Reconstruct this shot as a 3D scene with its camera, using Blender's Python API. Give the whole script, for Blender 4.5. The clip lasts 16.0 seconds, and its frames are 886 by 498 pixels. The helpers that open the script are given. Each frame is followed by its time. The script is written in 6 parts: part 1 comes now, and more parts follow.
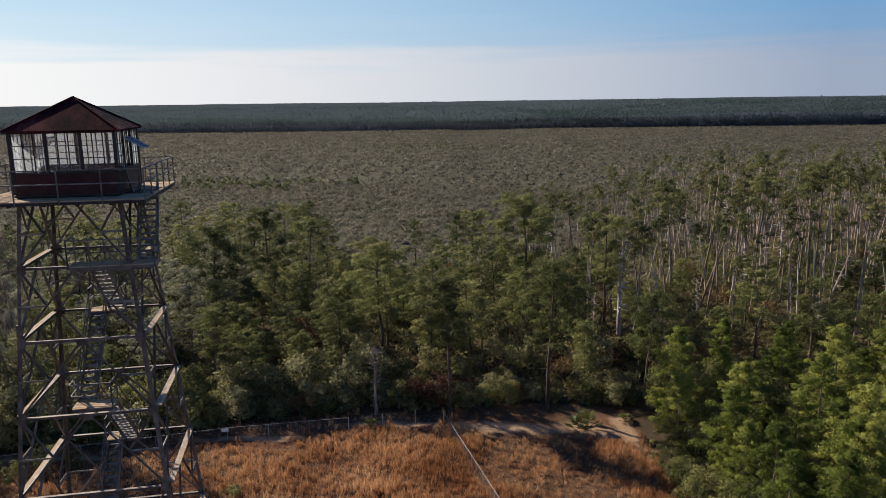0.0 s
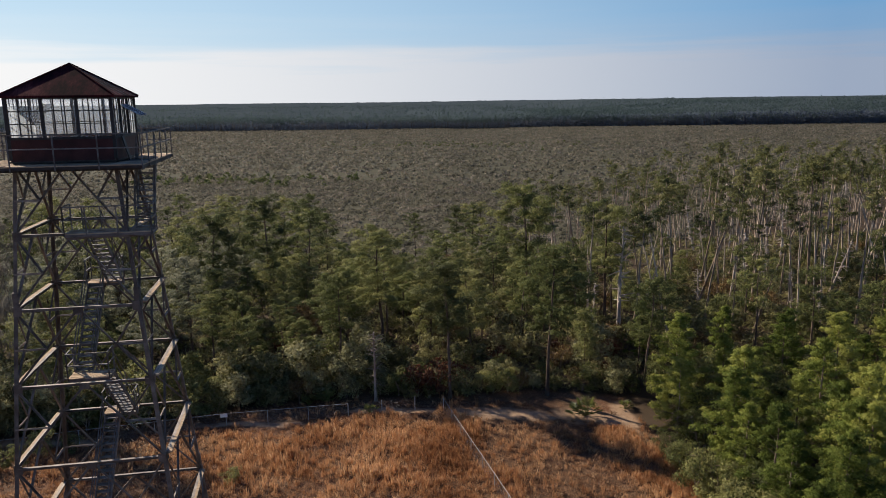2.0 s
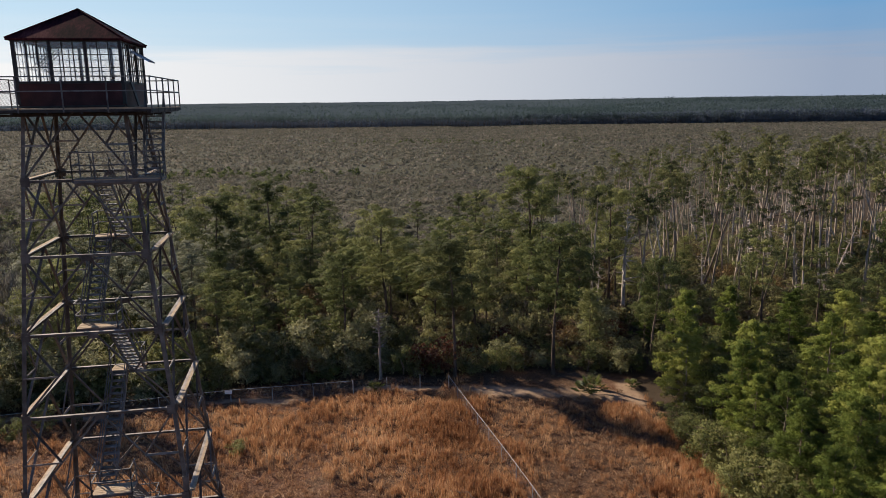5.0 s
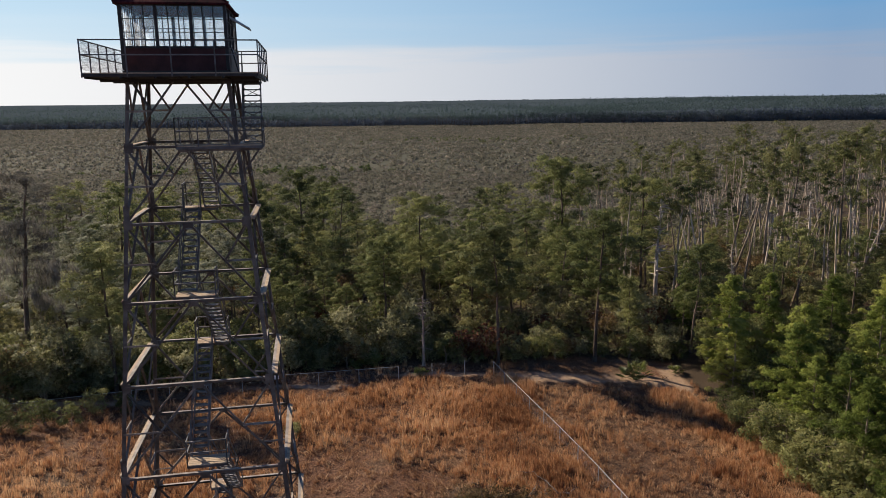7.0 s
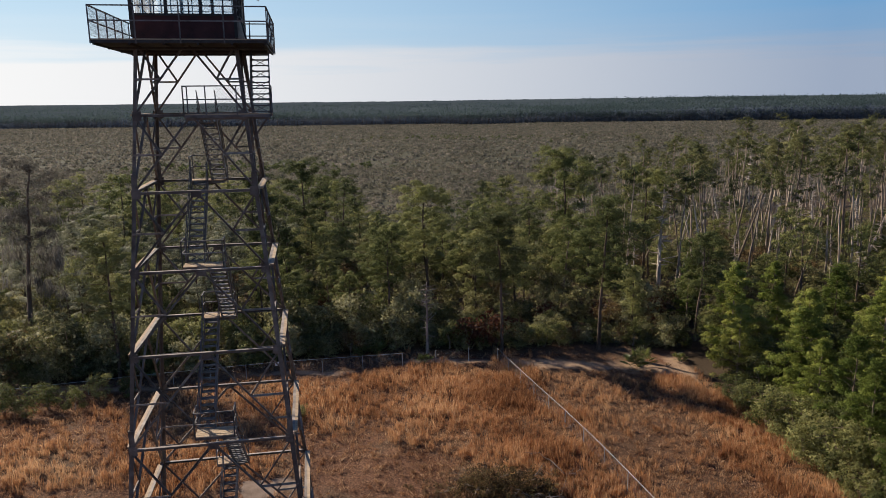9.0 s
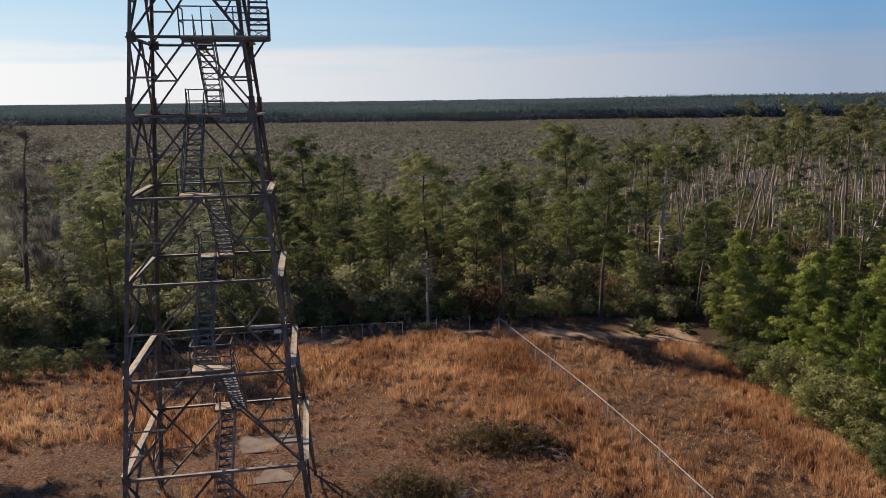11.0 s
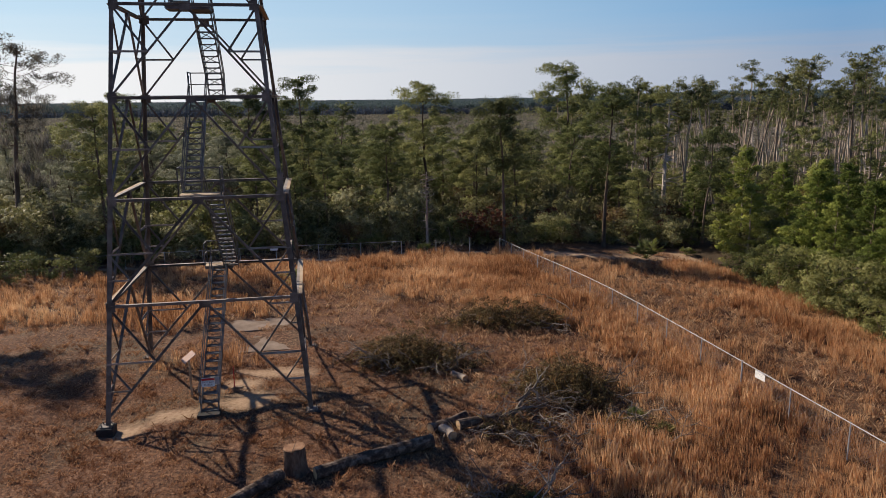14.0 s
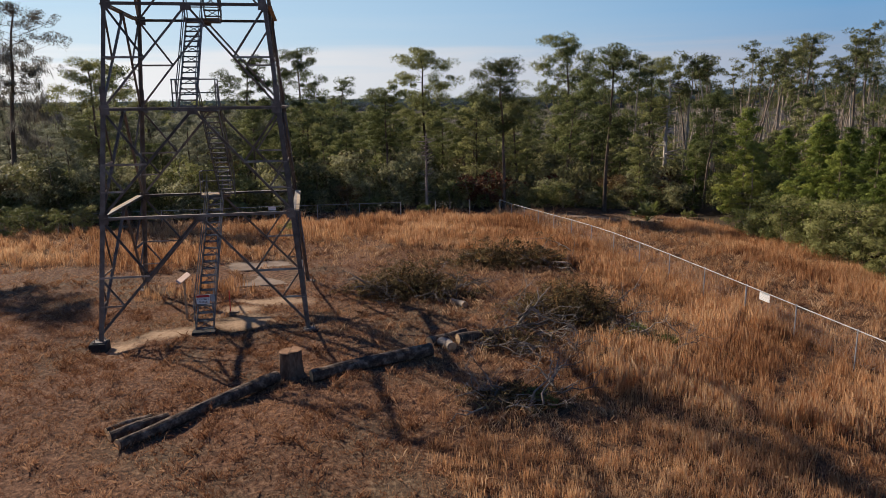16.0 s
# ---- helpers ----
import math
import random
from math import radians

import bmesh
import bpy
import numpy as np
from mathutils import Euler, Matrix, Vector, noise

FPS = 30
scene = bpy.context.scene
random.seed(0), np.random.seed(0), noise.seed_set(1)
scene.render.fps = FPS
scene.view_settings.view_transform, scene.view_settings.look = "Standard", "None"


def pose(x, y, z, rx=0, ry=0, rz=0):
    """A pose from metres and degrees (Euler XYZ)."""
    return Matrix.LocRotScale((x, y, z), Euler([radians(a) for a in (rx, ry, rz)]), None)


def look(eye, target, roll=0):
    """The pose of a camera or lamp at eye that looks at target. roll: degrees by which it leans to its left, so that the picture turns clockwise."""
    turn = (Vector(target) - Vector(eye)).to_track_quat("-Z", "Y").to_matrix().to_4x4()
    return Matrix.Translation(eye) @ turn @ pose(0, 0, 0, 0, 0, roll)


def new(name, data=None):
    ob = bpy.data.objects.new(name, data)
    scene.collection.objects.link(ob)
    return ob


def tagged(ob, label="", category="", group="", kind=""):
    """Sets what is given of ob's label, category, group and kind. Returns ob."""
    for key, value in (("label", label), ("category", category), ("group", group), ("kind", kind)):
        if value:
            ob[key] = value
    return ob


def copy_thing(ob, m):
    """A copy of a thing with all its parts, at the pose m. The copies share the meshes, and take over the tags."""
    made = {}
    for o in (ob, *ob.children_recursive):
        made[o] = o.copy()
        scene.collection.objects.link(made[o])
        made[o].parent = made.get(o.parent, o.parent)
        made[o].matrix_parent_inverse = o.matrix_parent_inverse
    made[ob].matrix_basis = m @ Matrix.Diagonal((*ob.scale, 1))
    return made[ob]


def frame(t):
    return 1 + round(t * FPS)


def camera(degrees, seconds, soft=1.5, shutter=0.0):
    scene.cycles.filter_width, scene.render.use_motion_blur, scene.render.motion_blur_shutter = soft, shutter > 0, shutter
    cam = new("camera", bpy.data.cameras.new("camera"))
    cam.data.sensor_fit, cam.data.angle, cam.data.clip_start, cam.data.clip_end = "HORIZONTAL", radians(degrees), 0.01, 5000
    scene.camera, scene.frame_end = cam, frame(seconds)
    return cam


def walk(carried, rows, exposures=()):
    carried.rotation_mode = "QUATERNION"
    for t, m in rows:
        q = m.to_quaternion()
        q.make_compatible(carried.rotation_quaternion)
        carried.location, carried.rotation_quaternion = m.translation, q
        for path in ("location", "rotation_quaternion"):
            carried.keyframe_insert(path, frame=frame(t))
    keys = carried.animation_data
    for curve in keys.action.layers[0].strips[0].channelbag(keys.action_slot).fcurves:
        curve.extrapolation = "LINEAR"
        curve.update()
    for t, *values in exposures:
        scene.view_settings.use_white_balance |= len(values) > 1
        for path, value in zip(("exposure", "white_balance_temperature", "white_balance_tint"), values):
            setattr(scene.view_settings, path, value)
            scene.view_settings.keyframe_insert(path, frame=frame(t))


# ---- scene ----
# ---------------------------------------------------------------- camera
cam = camera(63.1, 16.0, soft=0.5)
DOWN, LEAN = 11.6, 0.673
ROWS = [
    (0.0, 14.91, -29.87, 27.99), (0.5, 14.91, -29.88, 27.78), (1.0, 14.92, -29.88, 27.44), (1.5, 14.92, -29.89, 27.06),
    (2.0, 14.92, -29.91, 26.68), (2.5, 14.92, -29.94, 26.30), (3.0, 14.92, -29.98, 25.94), (3.5, 14.91, -30.01, 25.59),
    (4.0, 14.89, -30.02, 25.25), (4.2, 14.87, -30.02, 25.11), (5.3, 14.06, -30.06, 24.40), (6.3, 12.07, -30.09, 23.76),
    (6.5, 11.55, -30.10, 23.63), (7.0, 10.36, -30.13, 23.34), (7.5, 10.01, -30.17, 23.08), (8.0, 10.00, -30.21, 22.84),
    (8.5, 10.00, -30.24, 22.52), (9.0, 10.00, -30.27, 22.15), (9.2, 9.99, -30.28, 21.97), (10.3, 9.95, -30.24, 20.55),
    (11.3, 9.89, -30.23, 18.61), (11.5, 9.88, -30.24, 18.15), (12.0, 9.87, -30.27, 16.96), (12.5, 9.86, -30.30, 15.72),
    (13.0, 9.86, -30.31, 14.48), (13.5, 9.85, -30.33, 13.26), (14.0, 9.85, -30.35, 12.12), (14.5, 9.85, -30.38, 10.96),
    (15.0, 9.84, -30.43, 9.77), (15.5, 9.84, -30.49, 8.93), (16.0, 9.84, -30.53, 8.79),
]
walk(cam, [(t, pose(x, y, z, 90 - DOWN, 0, 0) @ pose(0, 0, 0, 0, 0, -LEAN)) for t, x, y, z in ROWS], exposures=[(0.0, 0.45), (16.0, 0.45)])

# ---------------------------------------------------------------- light
SUN_FROM = 141.0     # degrees from +x towards +y
SUN_UP = 31.0
sun = new("sun", bpy.data.lights.new("sun", "SUN"))
sun.data.energy, sun.data.angle, sun.data.color = 4.8, radians(0.8), (1.0, 0.87, 0.72)
sun.matrix_world = look((0, 0, 60), (-math.cos(radians(SUN_FROM)), -math.sin(radians(SUN_FROM)), 60 - math.tan(radians(SUN_UP))))

world = bpy.data.worlds.new("sky")
scene.world = world
world.use_nodes = True
wn, wl = world.node_tree.nodes, world.node_tree.links
wn.clear()
w_out, w_bg = wn.new("ShaderNodeOutputWorld"), wn.new("ShaderNodeBackground")
w_sky, w_co, w_sep = wn.new("ShaderNodeTexSky"), wn.new("ShaderNodeTexCoord"), wn.new("ShaderNodeSeparateXYZ")
w_sky.sky_type, w_sky.sun_disc = "NISHITA", False
w_sky.sun_elevation, w_sky.sun_rotation = radians(SUN_UP), radians(SUN_FROM - 90) * -1
w_sky.air_density, w_sky.dust_density, w_sky.ozone_density = 1.0, 0.15, 5.0
w_bg.inputs["Strength"].default_value = 0.085
# thin veil of high cloud low over the horizon
w_map, w_noise, w_ramp = wn.new("ShaderNodeMapping"), wn.new("ShaderNodeTexNoise"), wn.new("ShaderNodeValToRGB")
w_map.inputs["Scale"].default_value = (1.0, 1.0, 22.0)
w_noise.inputs["Scale"].default_value, w_noise.inputs["Detail"].default_value, w_noise.inputs["Roughness"].default_value = 1.6, 6.0, 0.55
w_add, w_mul, w_mix = wn.new("ShaderNodeMath"), wn.new("ShaderNodeMath"), wn.new("ShaderNodeMix")
w_mul.operation, w_mul.inputs[1].default_value = "MULTIPLY", 0.09
w_add.operation = "ADD"
for e, (pos, v) in zip((w_ramp.color_ramp.elements[0], w_ramp.color_ramp.elements[1]), ((0.097, 0.92), (0.122, 0.20))):
    e.position, e.color = pos, (v, v, v, 1)
w_top = w_ramp.color_ramp.elements.new(0.165)
w_top.color = (0.0, 0.0, 0.0, 1)
w_mix.data_type = "RGBA"
wl.new(w_co.outputs["Generated"], w_sep.inputs[0])
wl.new(w_co.outputs["Generated"], w_map.inputs["Vector"])
wl.new(w_map.outputs[0], w_noise.inputs["Vector"])
wl.new(w_noise.outputs["Fac"], w_mul.inputs[0])
wl.new(w_mul.outputs[0], w_add.inputs[0])
wl.new(w_sep.outputs["Z"], w_add.inputs[1])
wl.new(w_add.outputs[0], w_ramp.inputs[0])
w_thin, w_cov = wn.new("ShaderNodeMapRange"), wn.new("ShaderNodeMath")
w_cov.operation = "MULTIPLY"
wl.new(w_ramp.outputs[0], w_cov.inputs[0])
wl.new(w_cov.outputs[0], w_mix.inputs["Factor"])
# the veil is whiter on the sunny side
w_dot, w_side, w_veil, w_hue = wn.new("ShaderNodeVectorMath"), wn.new("ShaderNodeMapRange"), wn.new("ShaderNodeMix"), wn.new("ShaderNodeHueSaturation")
w_dot.operation = "DOT_PRODUCT"
w_dot.inputs[1].default_value = (math.cos(radians(152)), math.sin(radians(152)), 0)
wl.new(w_co.outputs["Generated"], w_dot.inputs[0])
w_side.inputs["From Min"].default_value, w_side.inputs["From Max"].default_value = 0.0, 0.9
wl.new(w_dot.outputs["Value"], w_side.inputs["Value"])
w_veil.data_type = "RGBA"
w_veil.inputs["A"].default_value, w_veil.inputs["B"].default_value = (3.25, 3.52, 4.35, 1), (8.3, 8.25, 8.2, 1)
wl.new(w_side.outputs[0], w_veil.inputs["Factor"])
w_thin.inputs["To Min"].default_value, w_thin.inputs["To Max"].default_value = 0.82, 1.08
wl.new(w_side.outputs[0], w_thin.inputs["Value"])
wl.new(w_thin.outputs[0], w_cov.inputs[1])
wl.new(w_veil.outputs["Result"], w_mix.inputs["B"])
w_hue.inputs["Saturation"].default_value, w_hue.inputs["Value"].default_value = 1.18, 0.74
w_hue.inputs["Hue"].default_value = 0.512
wl.new(w_sky.outputs[0], w_hue.inputs["Color"])
# clear air low down: paler towards the sun, deeper away from it
w_low, w_air, w_clear = wn.new("ShaderNodeMapRange"), wn.new("ShaderNodeMix"), wn.new("ShaderNodeMix")
w_low.inputs["From Min"].default_value, w_low.inputs["From Max"].default_value = 0.10, 0.45
w_low.inputs["To Min"].default_value, w_low.inputs["To Max"].default_value = 0.9, 0.0
wl.new(w_sep.outputs["Z"], w_low.inputs["Value"])
w_air.data_type, w_clear.data_type = "RGBA", "RGBA"
w_air.inputs["A"].default_value, w_air.inputs["B"].default_value = (1.55, 3.2, 5.4, 1), (5.3, 6.9, 8.0, 1)
wl.new(w_side.outputs[0], w_air.inputs["Factor"])
wl.new(w_low.outputs[0], w_clear.inputs["Factor"])
wl.new(w_hue.outputs[0], w_clear.inputs["A"])
wl.new(w_air.outputs["Result"], w_clear.inputs["B"])
wl.new(w_clear.outputs["Result"], w_mix.inputs["A"])
wl.new(w_mix.outputs["Result"], w_bg.inputs["Color"])
wl.new(w_bg.outputs[0], w_out.inputs[0])


# ---------------------------------------------------------------- materials
def material(name, colours, scale=3.0, rough=0.85, metal=0.0, bump=0.25, fine=40.0, per_island=0.0, per_object=0.0, translucent=0.0, stretch=(1, 1, 1), spec=0.3, ragged=0.0):
    """Noise-mottled material at two scales; colours: two to four RGB triples from noise low to high."""
    m = bpy.data.materials.new(name)
    m.use_nodes = True
    n, l = m.node_tree.nodes, m.node_tree.links
    bsdf, out = n["Principled BSDF"], n["Material Output"]
    co, mp = n.new("ShaderNodeTexCoord"), n.new("ShaderNodeMapping")
    mp.inputs["Scale"].default_value = stretch
    l.new(co.outputs["Object"], mp.inputs["Vector"])
    big, small = n.new("ShaderNodeTexNoise"), n.new("ShaderNodeTexNoise")
    big.inputs["Scale"].default_value, big.inputs["Detail"].default_value = scale, 5
    small.inputs["Scale"].default_value, small.inputs["Detail"].default_value = fine, 4
    for t in (big, small):
        l.new(mp.outputs[0], t.inputs["Vector"])
    mixv = n.new("ShaderNodeMath")
    mixv.operation, mixv.inputs[1].default_value = "MULTIPLY_ADD", 0.45
    half = n.new("ShaderNodeMath")
    half.operation, half.inputs[1].default_value = "MULTIPLY_ADD", 1.0
    half.inputs[2].default_value = -0.22
    l.new(small.outputs["Fac"], mixv.inputs[0])
    l.new(big.outputs["Fac"], half.inputs[0])
    l.new(half.outputs[0], mixv.inputs[2])
    value = mixv.outputs[0]
    for amount, node, socket in ((per_island, "ShaderNodeNewGeometry", "Random Per Island"), (per_object, "ShaderNodeObjectInfo", "Random")):
        if amount:
            g, k = n.new(node), n.new("ShaderNodeMath")
            k.operation, k.inputs[1].default_value = "MULTIPLY_ADD", amount
            off = n.new("ShaderNodeMath")
            off.operation, off.inputs[1].default_value = "SUBTRACT", amount / 2
            l.new(g.outputs[socket], k.inputs[0])
            l.new(value, k.inputs[2])
            l.new(k.outputs[0], off.inputs[0])
            value = off.outputs[0]
    ramp = n.new("ShaderNodeValToRGB")
    els = ramp.color_ramp.elements
    while len(els) < len(colours):
        els.new(0.5)
    for i, c in enumerate(colours):
        els[i].position = 0.25 + 0.5 * i / (len(colours) - 1)
        els[i].color = (*c, 1)
    l.new(value, ramp.inputs[0])
    l.new(ramp.outputs[0], bsdf.inputs["Base Color"])
    bsdf.inputs["Roughness"].default_value, bsdf.inputs["Metallic"].default_value = rough, metal
    bsdf.inputs["Specular IOR Level"].default_value = spec
    if bump:
        b = n.new("ShaderNodeBump")
        b.inputs["Strength"].default_value, b.inputs["Distance"].default_value = bump, 0.02
        l.new(small.outputs["Fac"], b.inputs["Height"])
        l.new(b.outputs[0], bsdf.inputs["Normal"])
    if translucent:
        tr, mx = n.new("ShaderNodeBsdfTranslucent"), n.new("ShaderNodeMixShader")
        mx.inputs[0].default_value = translucent
        l.new(ramp.outputs[0], tr.inputs["Color"])
        l.new(bsdf.outputs[0], mx.inputs[1])
        l.new(tr.outputs[0], mx.inputs[2])
        l.new(mx.outputs[0], out.inputs["Surface"])
        if ragged:
            # needles and leaf edges: fine gaps cut through each spray
            cut, gap, clear_, whole = n.new("ShaderNodeTexNoise"), n.new("ShaderNodeMapRange"), n.new("ShaderNodeBsdfTransparent"), n.new("ShaderNodeMixShader")
            cut.inputs["Scale"].default_value, cut.inputs["Detail"].default_value = ragged, 1.0
            l.new(co.outputs["Object"], cut.inputs["Vector"])
            gap.inputs["From Min"].default_value, gap.inputs["From Max"].default_value = 0.44, 0.50
            l.new(cut.outputs["Fac"], gap.inputs["Value"])
            l.new(gap.outputs[0], whole.inputs[0])
            l.new(clear_.outputs[0], whole.inputs[1])
            l.new(mx.outputs[0], whole.inputs[2])
            l.new(whole.outputs[0], out.inputs["Surface"])
    return m


STEEL = material("weathered_steel", [(0.066, 0.050, 0.040), (0.135, 0.108, 0.088), (0.23, 0.192, 0.160)], 2.2, 0.6, 0.15, 0.2, 60, per_object=0.25, spec=0.4)
# paler steel copy: sunlight on the level members' tops put into its colour
SUNLIT_STEEL = material("sunlit_weathered_steel", [(0.13, 0.105, 0.085), (0.27, 0.222, 0.18), (0.42, 0.355, 0.295)], 2.2, 0.6, 0.1, 0.2, 60, per_object=0.25, spec=0.4)
STAIR_STEEL = material("stair_steel", [(0.075, 0.068, 0.062), (0.15, 0.14, 0.13), (0.24, 0.225, 0.215)], 3.0, 0.6, 0.2, 0.2, 60, per_object=0.2)
PLANK = material("weathered_plank", [(0.275, 0.182, 0.112), (0.450, 0.331, 0.214), (0.575, 0.445, 0.306)], 2.0, 0.9, 0, 0.4, 30, per_object=0.2, stretch=(1, 6, 6))
ROOF_RED = material("rusted_red_roof", [(0.008, 0.005, 0.006), (0.030, 0.010, 0.012), (0.075, 0.018, 0.020), (0.16, 0.050, 0.045)], 1.1, 0.9, 0.0, 0.03, 9, spec=0.03, stretch=(1.5, 0.6, 0.45))
# grey for one slope's seams, painting in that slope's sky sheen
ROOF_SHEEN = material("sheen_grey_rib", [(0.10, 0.10, 0.11), (0.2, 0.2, 0.22)], 1.3, 0.5, 0.4, 0.15, 18)
CAB_RED = material("dark_red_paint", [(0.032, 0.010, 0.009), (0.062, 0.017, 0.015), (0.090, 0.030, 0.026)], 2.0, 0.6, 0.0, 0.15, 30)
CAB_FRAME = material("dark_frame_paint", [(0.028, 0.024, 0.022), (0.06, 0.054, 0.05)], 4.0, 0.6, 0.1, 0.15, 40)
WHITE_PAINT = material("white_ceiling_paint", [(0.55, 0.54, 0.52), (0.74, 0.73, 0.71)], 2.0, 0.8, 0, 0.1, 20)
BLUE_TIN = material("galvanised_awning", [(0.28, 0.32, 0.40), (0.42, 0.47, 0.55)], 2.0, 0.4, 0.6, 0.1, 20)
CONCRETE = material("pale_concrete", [(0.13, 0.090, 0.065), (0.215, 0.155, 0.113), (0.29, 0.22, 0.165)], 1.2, 0.95, 0, 0.4, 25)
DARK_CONCRETE = material("near_black_concrete", [(0.018, 0.016, 0.015), (0.055, 0.050, 0.046)], 2.0, 0.95, 0, 0.4, 25)
GALV = material("galvanised_pipe", [(0.28, 0.28, 0.275), (0.46, 0.455, 0.445)], 3.0, 0.65, 0.2, 0.05, 50)
WIRE = material("fence_wire", [(0.20, 0.19, 0.19), (0.32, 0.31, 0.30)], 3.0, 0.6, 0.4, 0.0, 50)
SIGN_WHITE = material("sign_enamel", [(0.72, 0.71, 0.69), (0.82, 0.81, 0.79)], 3.0, 0.5, 0, 0.05, 30)
SIGN_RED = material("sign_red", [(0.45, 0.03, 0.03), (0.55, 0.05, 0.05)], 3.0, 0.5, 0, 0.05, 30)
SIGN_BLACK = material("sign_black", [(0.02, 0.02, 0.02), (0.04, 0.04, 0.04)], 3.0, 0.5, 0, 0.05, 30)
BARK = material("pine_bark", [(0.050, 0.036, 0.028), (0.12, 0.085, 0.062), (0.21, 0.155, 0.12)], 2.0, 0.95, 0, 0.8, 14, per_object=0.3, stretch=(1, 1, 0.3))
PALE_BARK = material("pale_bark", [(0.12, 0.088, 0.064), (0.23, 0.172, 0.128), (0.37, 0.295, 0.235)], 2.0, 0.95, 0, 0.5, 12, per_object=0.5, stretch=(1, 1, 0.3))
STAND_BARK = material("tan_bare_bark", [(0.179, 0.128, 0.092), (0.347, 0.262, 0.195), (0.546, 0.440, 0.345)], 2.0, 0.95, 0, 0.4, 12, per_object=0.5, stretch=(1, 1, 0.3))
DEAD_WOOD = material("silver_dead_wood", [(0.085, 0.064, 0.050), (0.185, 0.148, 0.120), (0.33, 0.275, 0.23)], 2.0, 0.95, 0, 0.5, 20, per_island=0.3, stretch=(1, 1, 0.4))
SNAG_WOOD = material("bleached_snag_wood", [(0.240, 0.186, 0.150), (0.432, 0.354, 0.294), (0.624, 0.540, 0.468)], 2.0, 0.95, 0, 0.5, 20, per_object=0.3, stretch=(1, 1, 0.4))
STUMP_BARK = material("stump_bark", [(0.050, 0.030, 0.020), (0.115, 0.070, 0.047), (0.21, 0.142, 0.10)], 3.0, 0.95, 0, 1.0, 12, stretch=(1, 1, 0.4))
CUT_WOOD = material("fresh_cut_wood", [(0.34, 0.19, 0.09), (0.50, 0.32, 0.17), (0.60, 0.42, 0.25)], 6.0, 0.9, 0, 0.2, 30)
STUMP_WOOD = material("aged_cut_wood", [(0.15, 0.070, 0.036), (0.26, 0.135, 0.070), (0.36, 0.21, 0.12)], 6.0, 0.9, 0, 0.2, 30)
LOG_BARK = material("log_bark", [(0.022, 0.014, 0.010), (0.085, 0.056, 0.040), (0.27, 0.195, 0.145)], 5.0, 0.95, 0, 1.0, 16)
NEEDLE = material("pine_needles", [(0.076, 0.092, 0.035), (0.176, 0.194, 0.068), (0.307, 0.302, 0.117)], 0.6, 0.6, 0, 0, 8, per_island=0.13, per_object=0.6, translucent=0.42, spec=0.1)
DARK_NEEDLE = material("dark_pine_needles", [(0.055, 0.066, 0.027), (0.123, 0.134, 0.049), (0.221, 0.213, 0.087)], 0.6, 0.6, 0, 0, 8, per_island=0.13, per_object=0.6, translucent=0.30, spec=0.1)
NEEDLE_BRIGHT = material("young_pine_needles", [(0.088, 0.119, 0.024), (0.206, 0.245, 0.051), (0.350, 0.358, 0.089)], 0.6, 0.6, 0, 0, 8, per_island=0.13, per_object=0.55, translucent=0.36, spec=0.1)
OAK_LEAF = material("scrub_oak_leaves", [(0.106, 0.111, 0.052), (0.254, 0.246, 0.119), (0.448, 0.419, 0.225)], 0.5, 0.6, 0, 0, 6, per_island=0.35, per_object=0.5, translucent=0.42, spec=0.12, ragged=16.0)
OLIVE_LEAF = material("olive_leaves", [(0.128, 0.130, 0.053), (0.259, 0.248, 0.104), (0.403, 0.360, 0.166)], 0.5, 0.6, 0, 0, 6, per_island=0.4, per_object=0.4, translucent=0.42, spec=0.15, ragged=16.0)
EDGE_LEAF = material("dark_oak_leaves", [(0.084, 0.097, 0.036), (0.187, 0.197, 0.068), (0.314, 0.304, 0.119)], 0.5, 0.6, 0, 0, 6, per_island=0.25, per_object=0.55, translucent=0.42, spec=0.1, ragged=16.0)
GREEN_SCRUB = material("green_scrub", [(0.058, 0.078, 0.030), (0.110, 0.129, 0.051), (0.158, 0.164, 0.076)], 0.05, 0.7, 0, 0, 2.0, per_island=0.3, translucent=0.4, spec=0.05)
RUSSET_LEAF = material("russet_leaves", [(0.07, 0.022, 0.012), (0.15, 0.055, 0.026), (0.22, 0.11, 0.05)], 0.5, 0.6, 0, 0, 6, per_island=0.5, translucent=0.4)
# lighter needle copy: haze over the left belt, besides some moss, in the colour
HAZED_NEEDLE = material("hazed_grey_green_needles", [(0.111, 0.122, 0.075), (0.254, 0.265, 0.171), (0.426, 0.415, 0.291)], 0.6, 0.6, 0, 0, 8, per_island=0.25, per_object=0.4, translucent=0.4, spec=0.1)
MOSSY_NEEDLE = material("mossy_needles", [(0.069, 0.060, 0.047), (0.156, 0.140, 0.111), (0.250, 0.231, 0.189)], 0.6, 0.8, 0, 0, 8, per_island=0.3, translucent=0.2, spec=0.05)
MOSS = material("hanging_moss", [(0.10, 0.09, 0.075), (0.20, 0.185, 0.155), (0.28, 0.26, 0.22)], 1.0, 0.9, 0, 0, 10, per_island=0.4, translucent=0.4)
# greyed and lifted: some of the plain's distance haze is in this colour
SCRUB = material("heath_scrub", [(0.087, 0.089, 0.064), (0.182, 0.169, 0.130), (0.306, 0.267, 0.221)], 0.33, 0.8, 0, 0, 0.05, per_island=0.16, translucent=0.5, spec=0.05)
# distance haze is put into the blue of these far colours
HAZED_PINE = material("hazed_far_pine", [(0.049, 0.074, 0.071), (0.074, 0.104, 0.100), (0.099, 0.131, 0.124)], 0.01, 0.8, 0, 0, 0.1, per_island=0.12, translucent=0.5, spec=0.1)
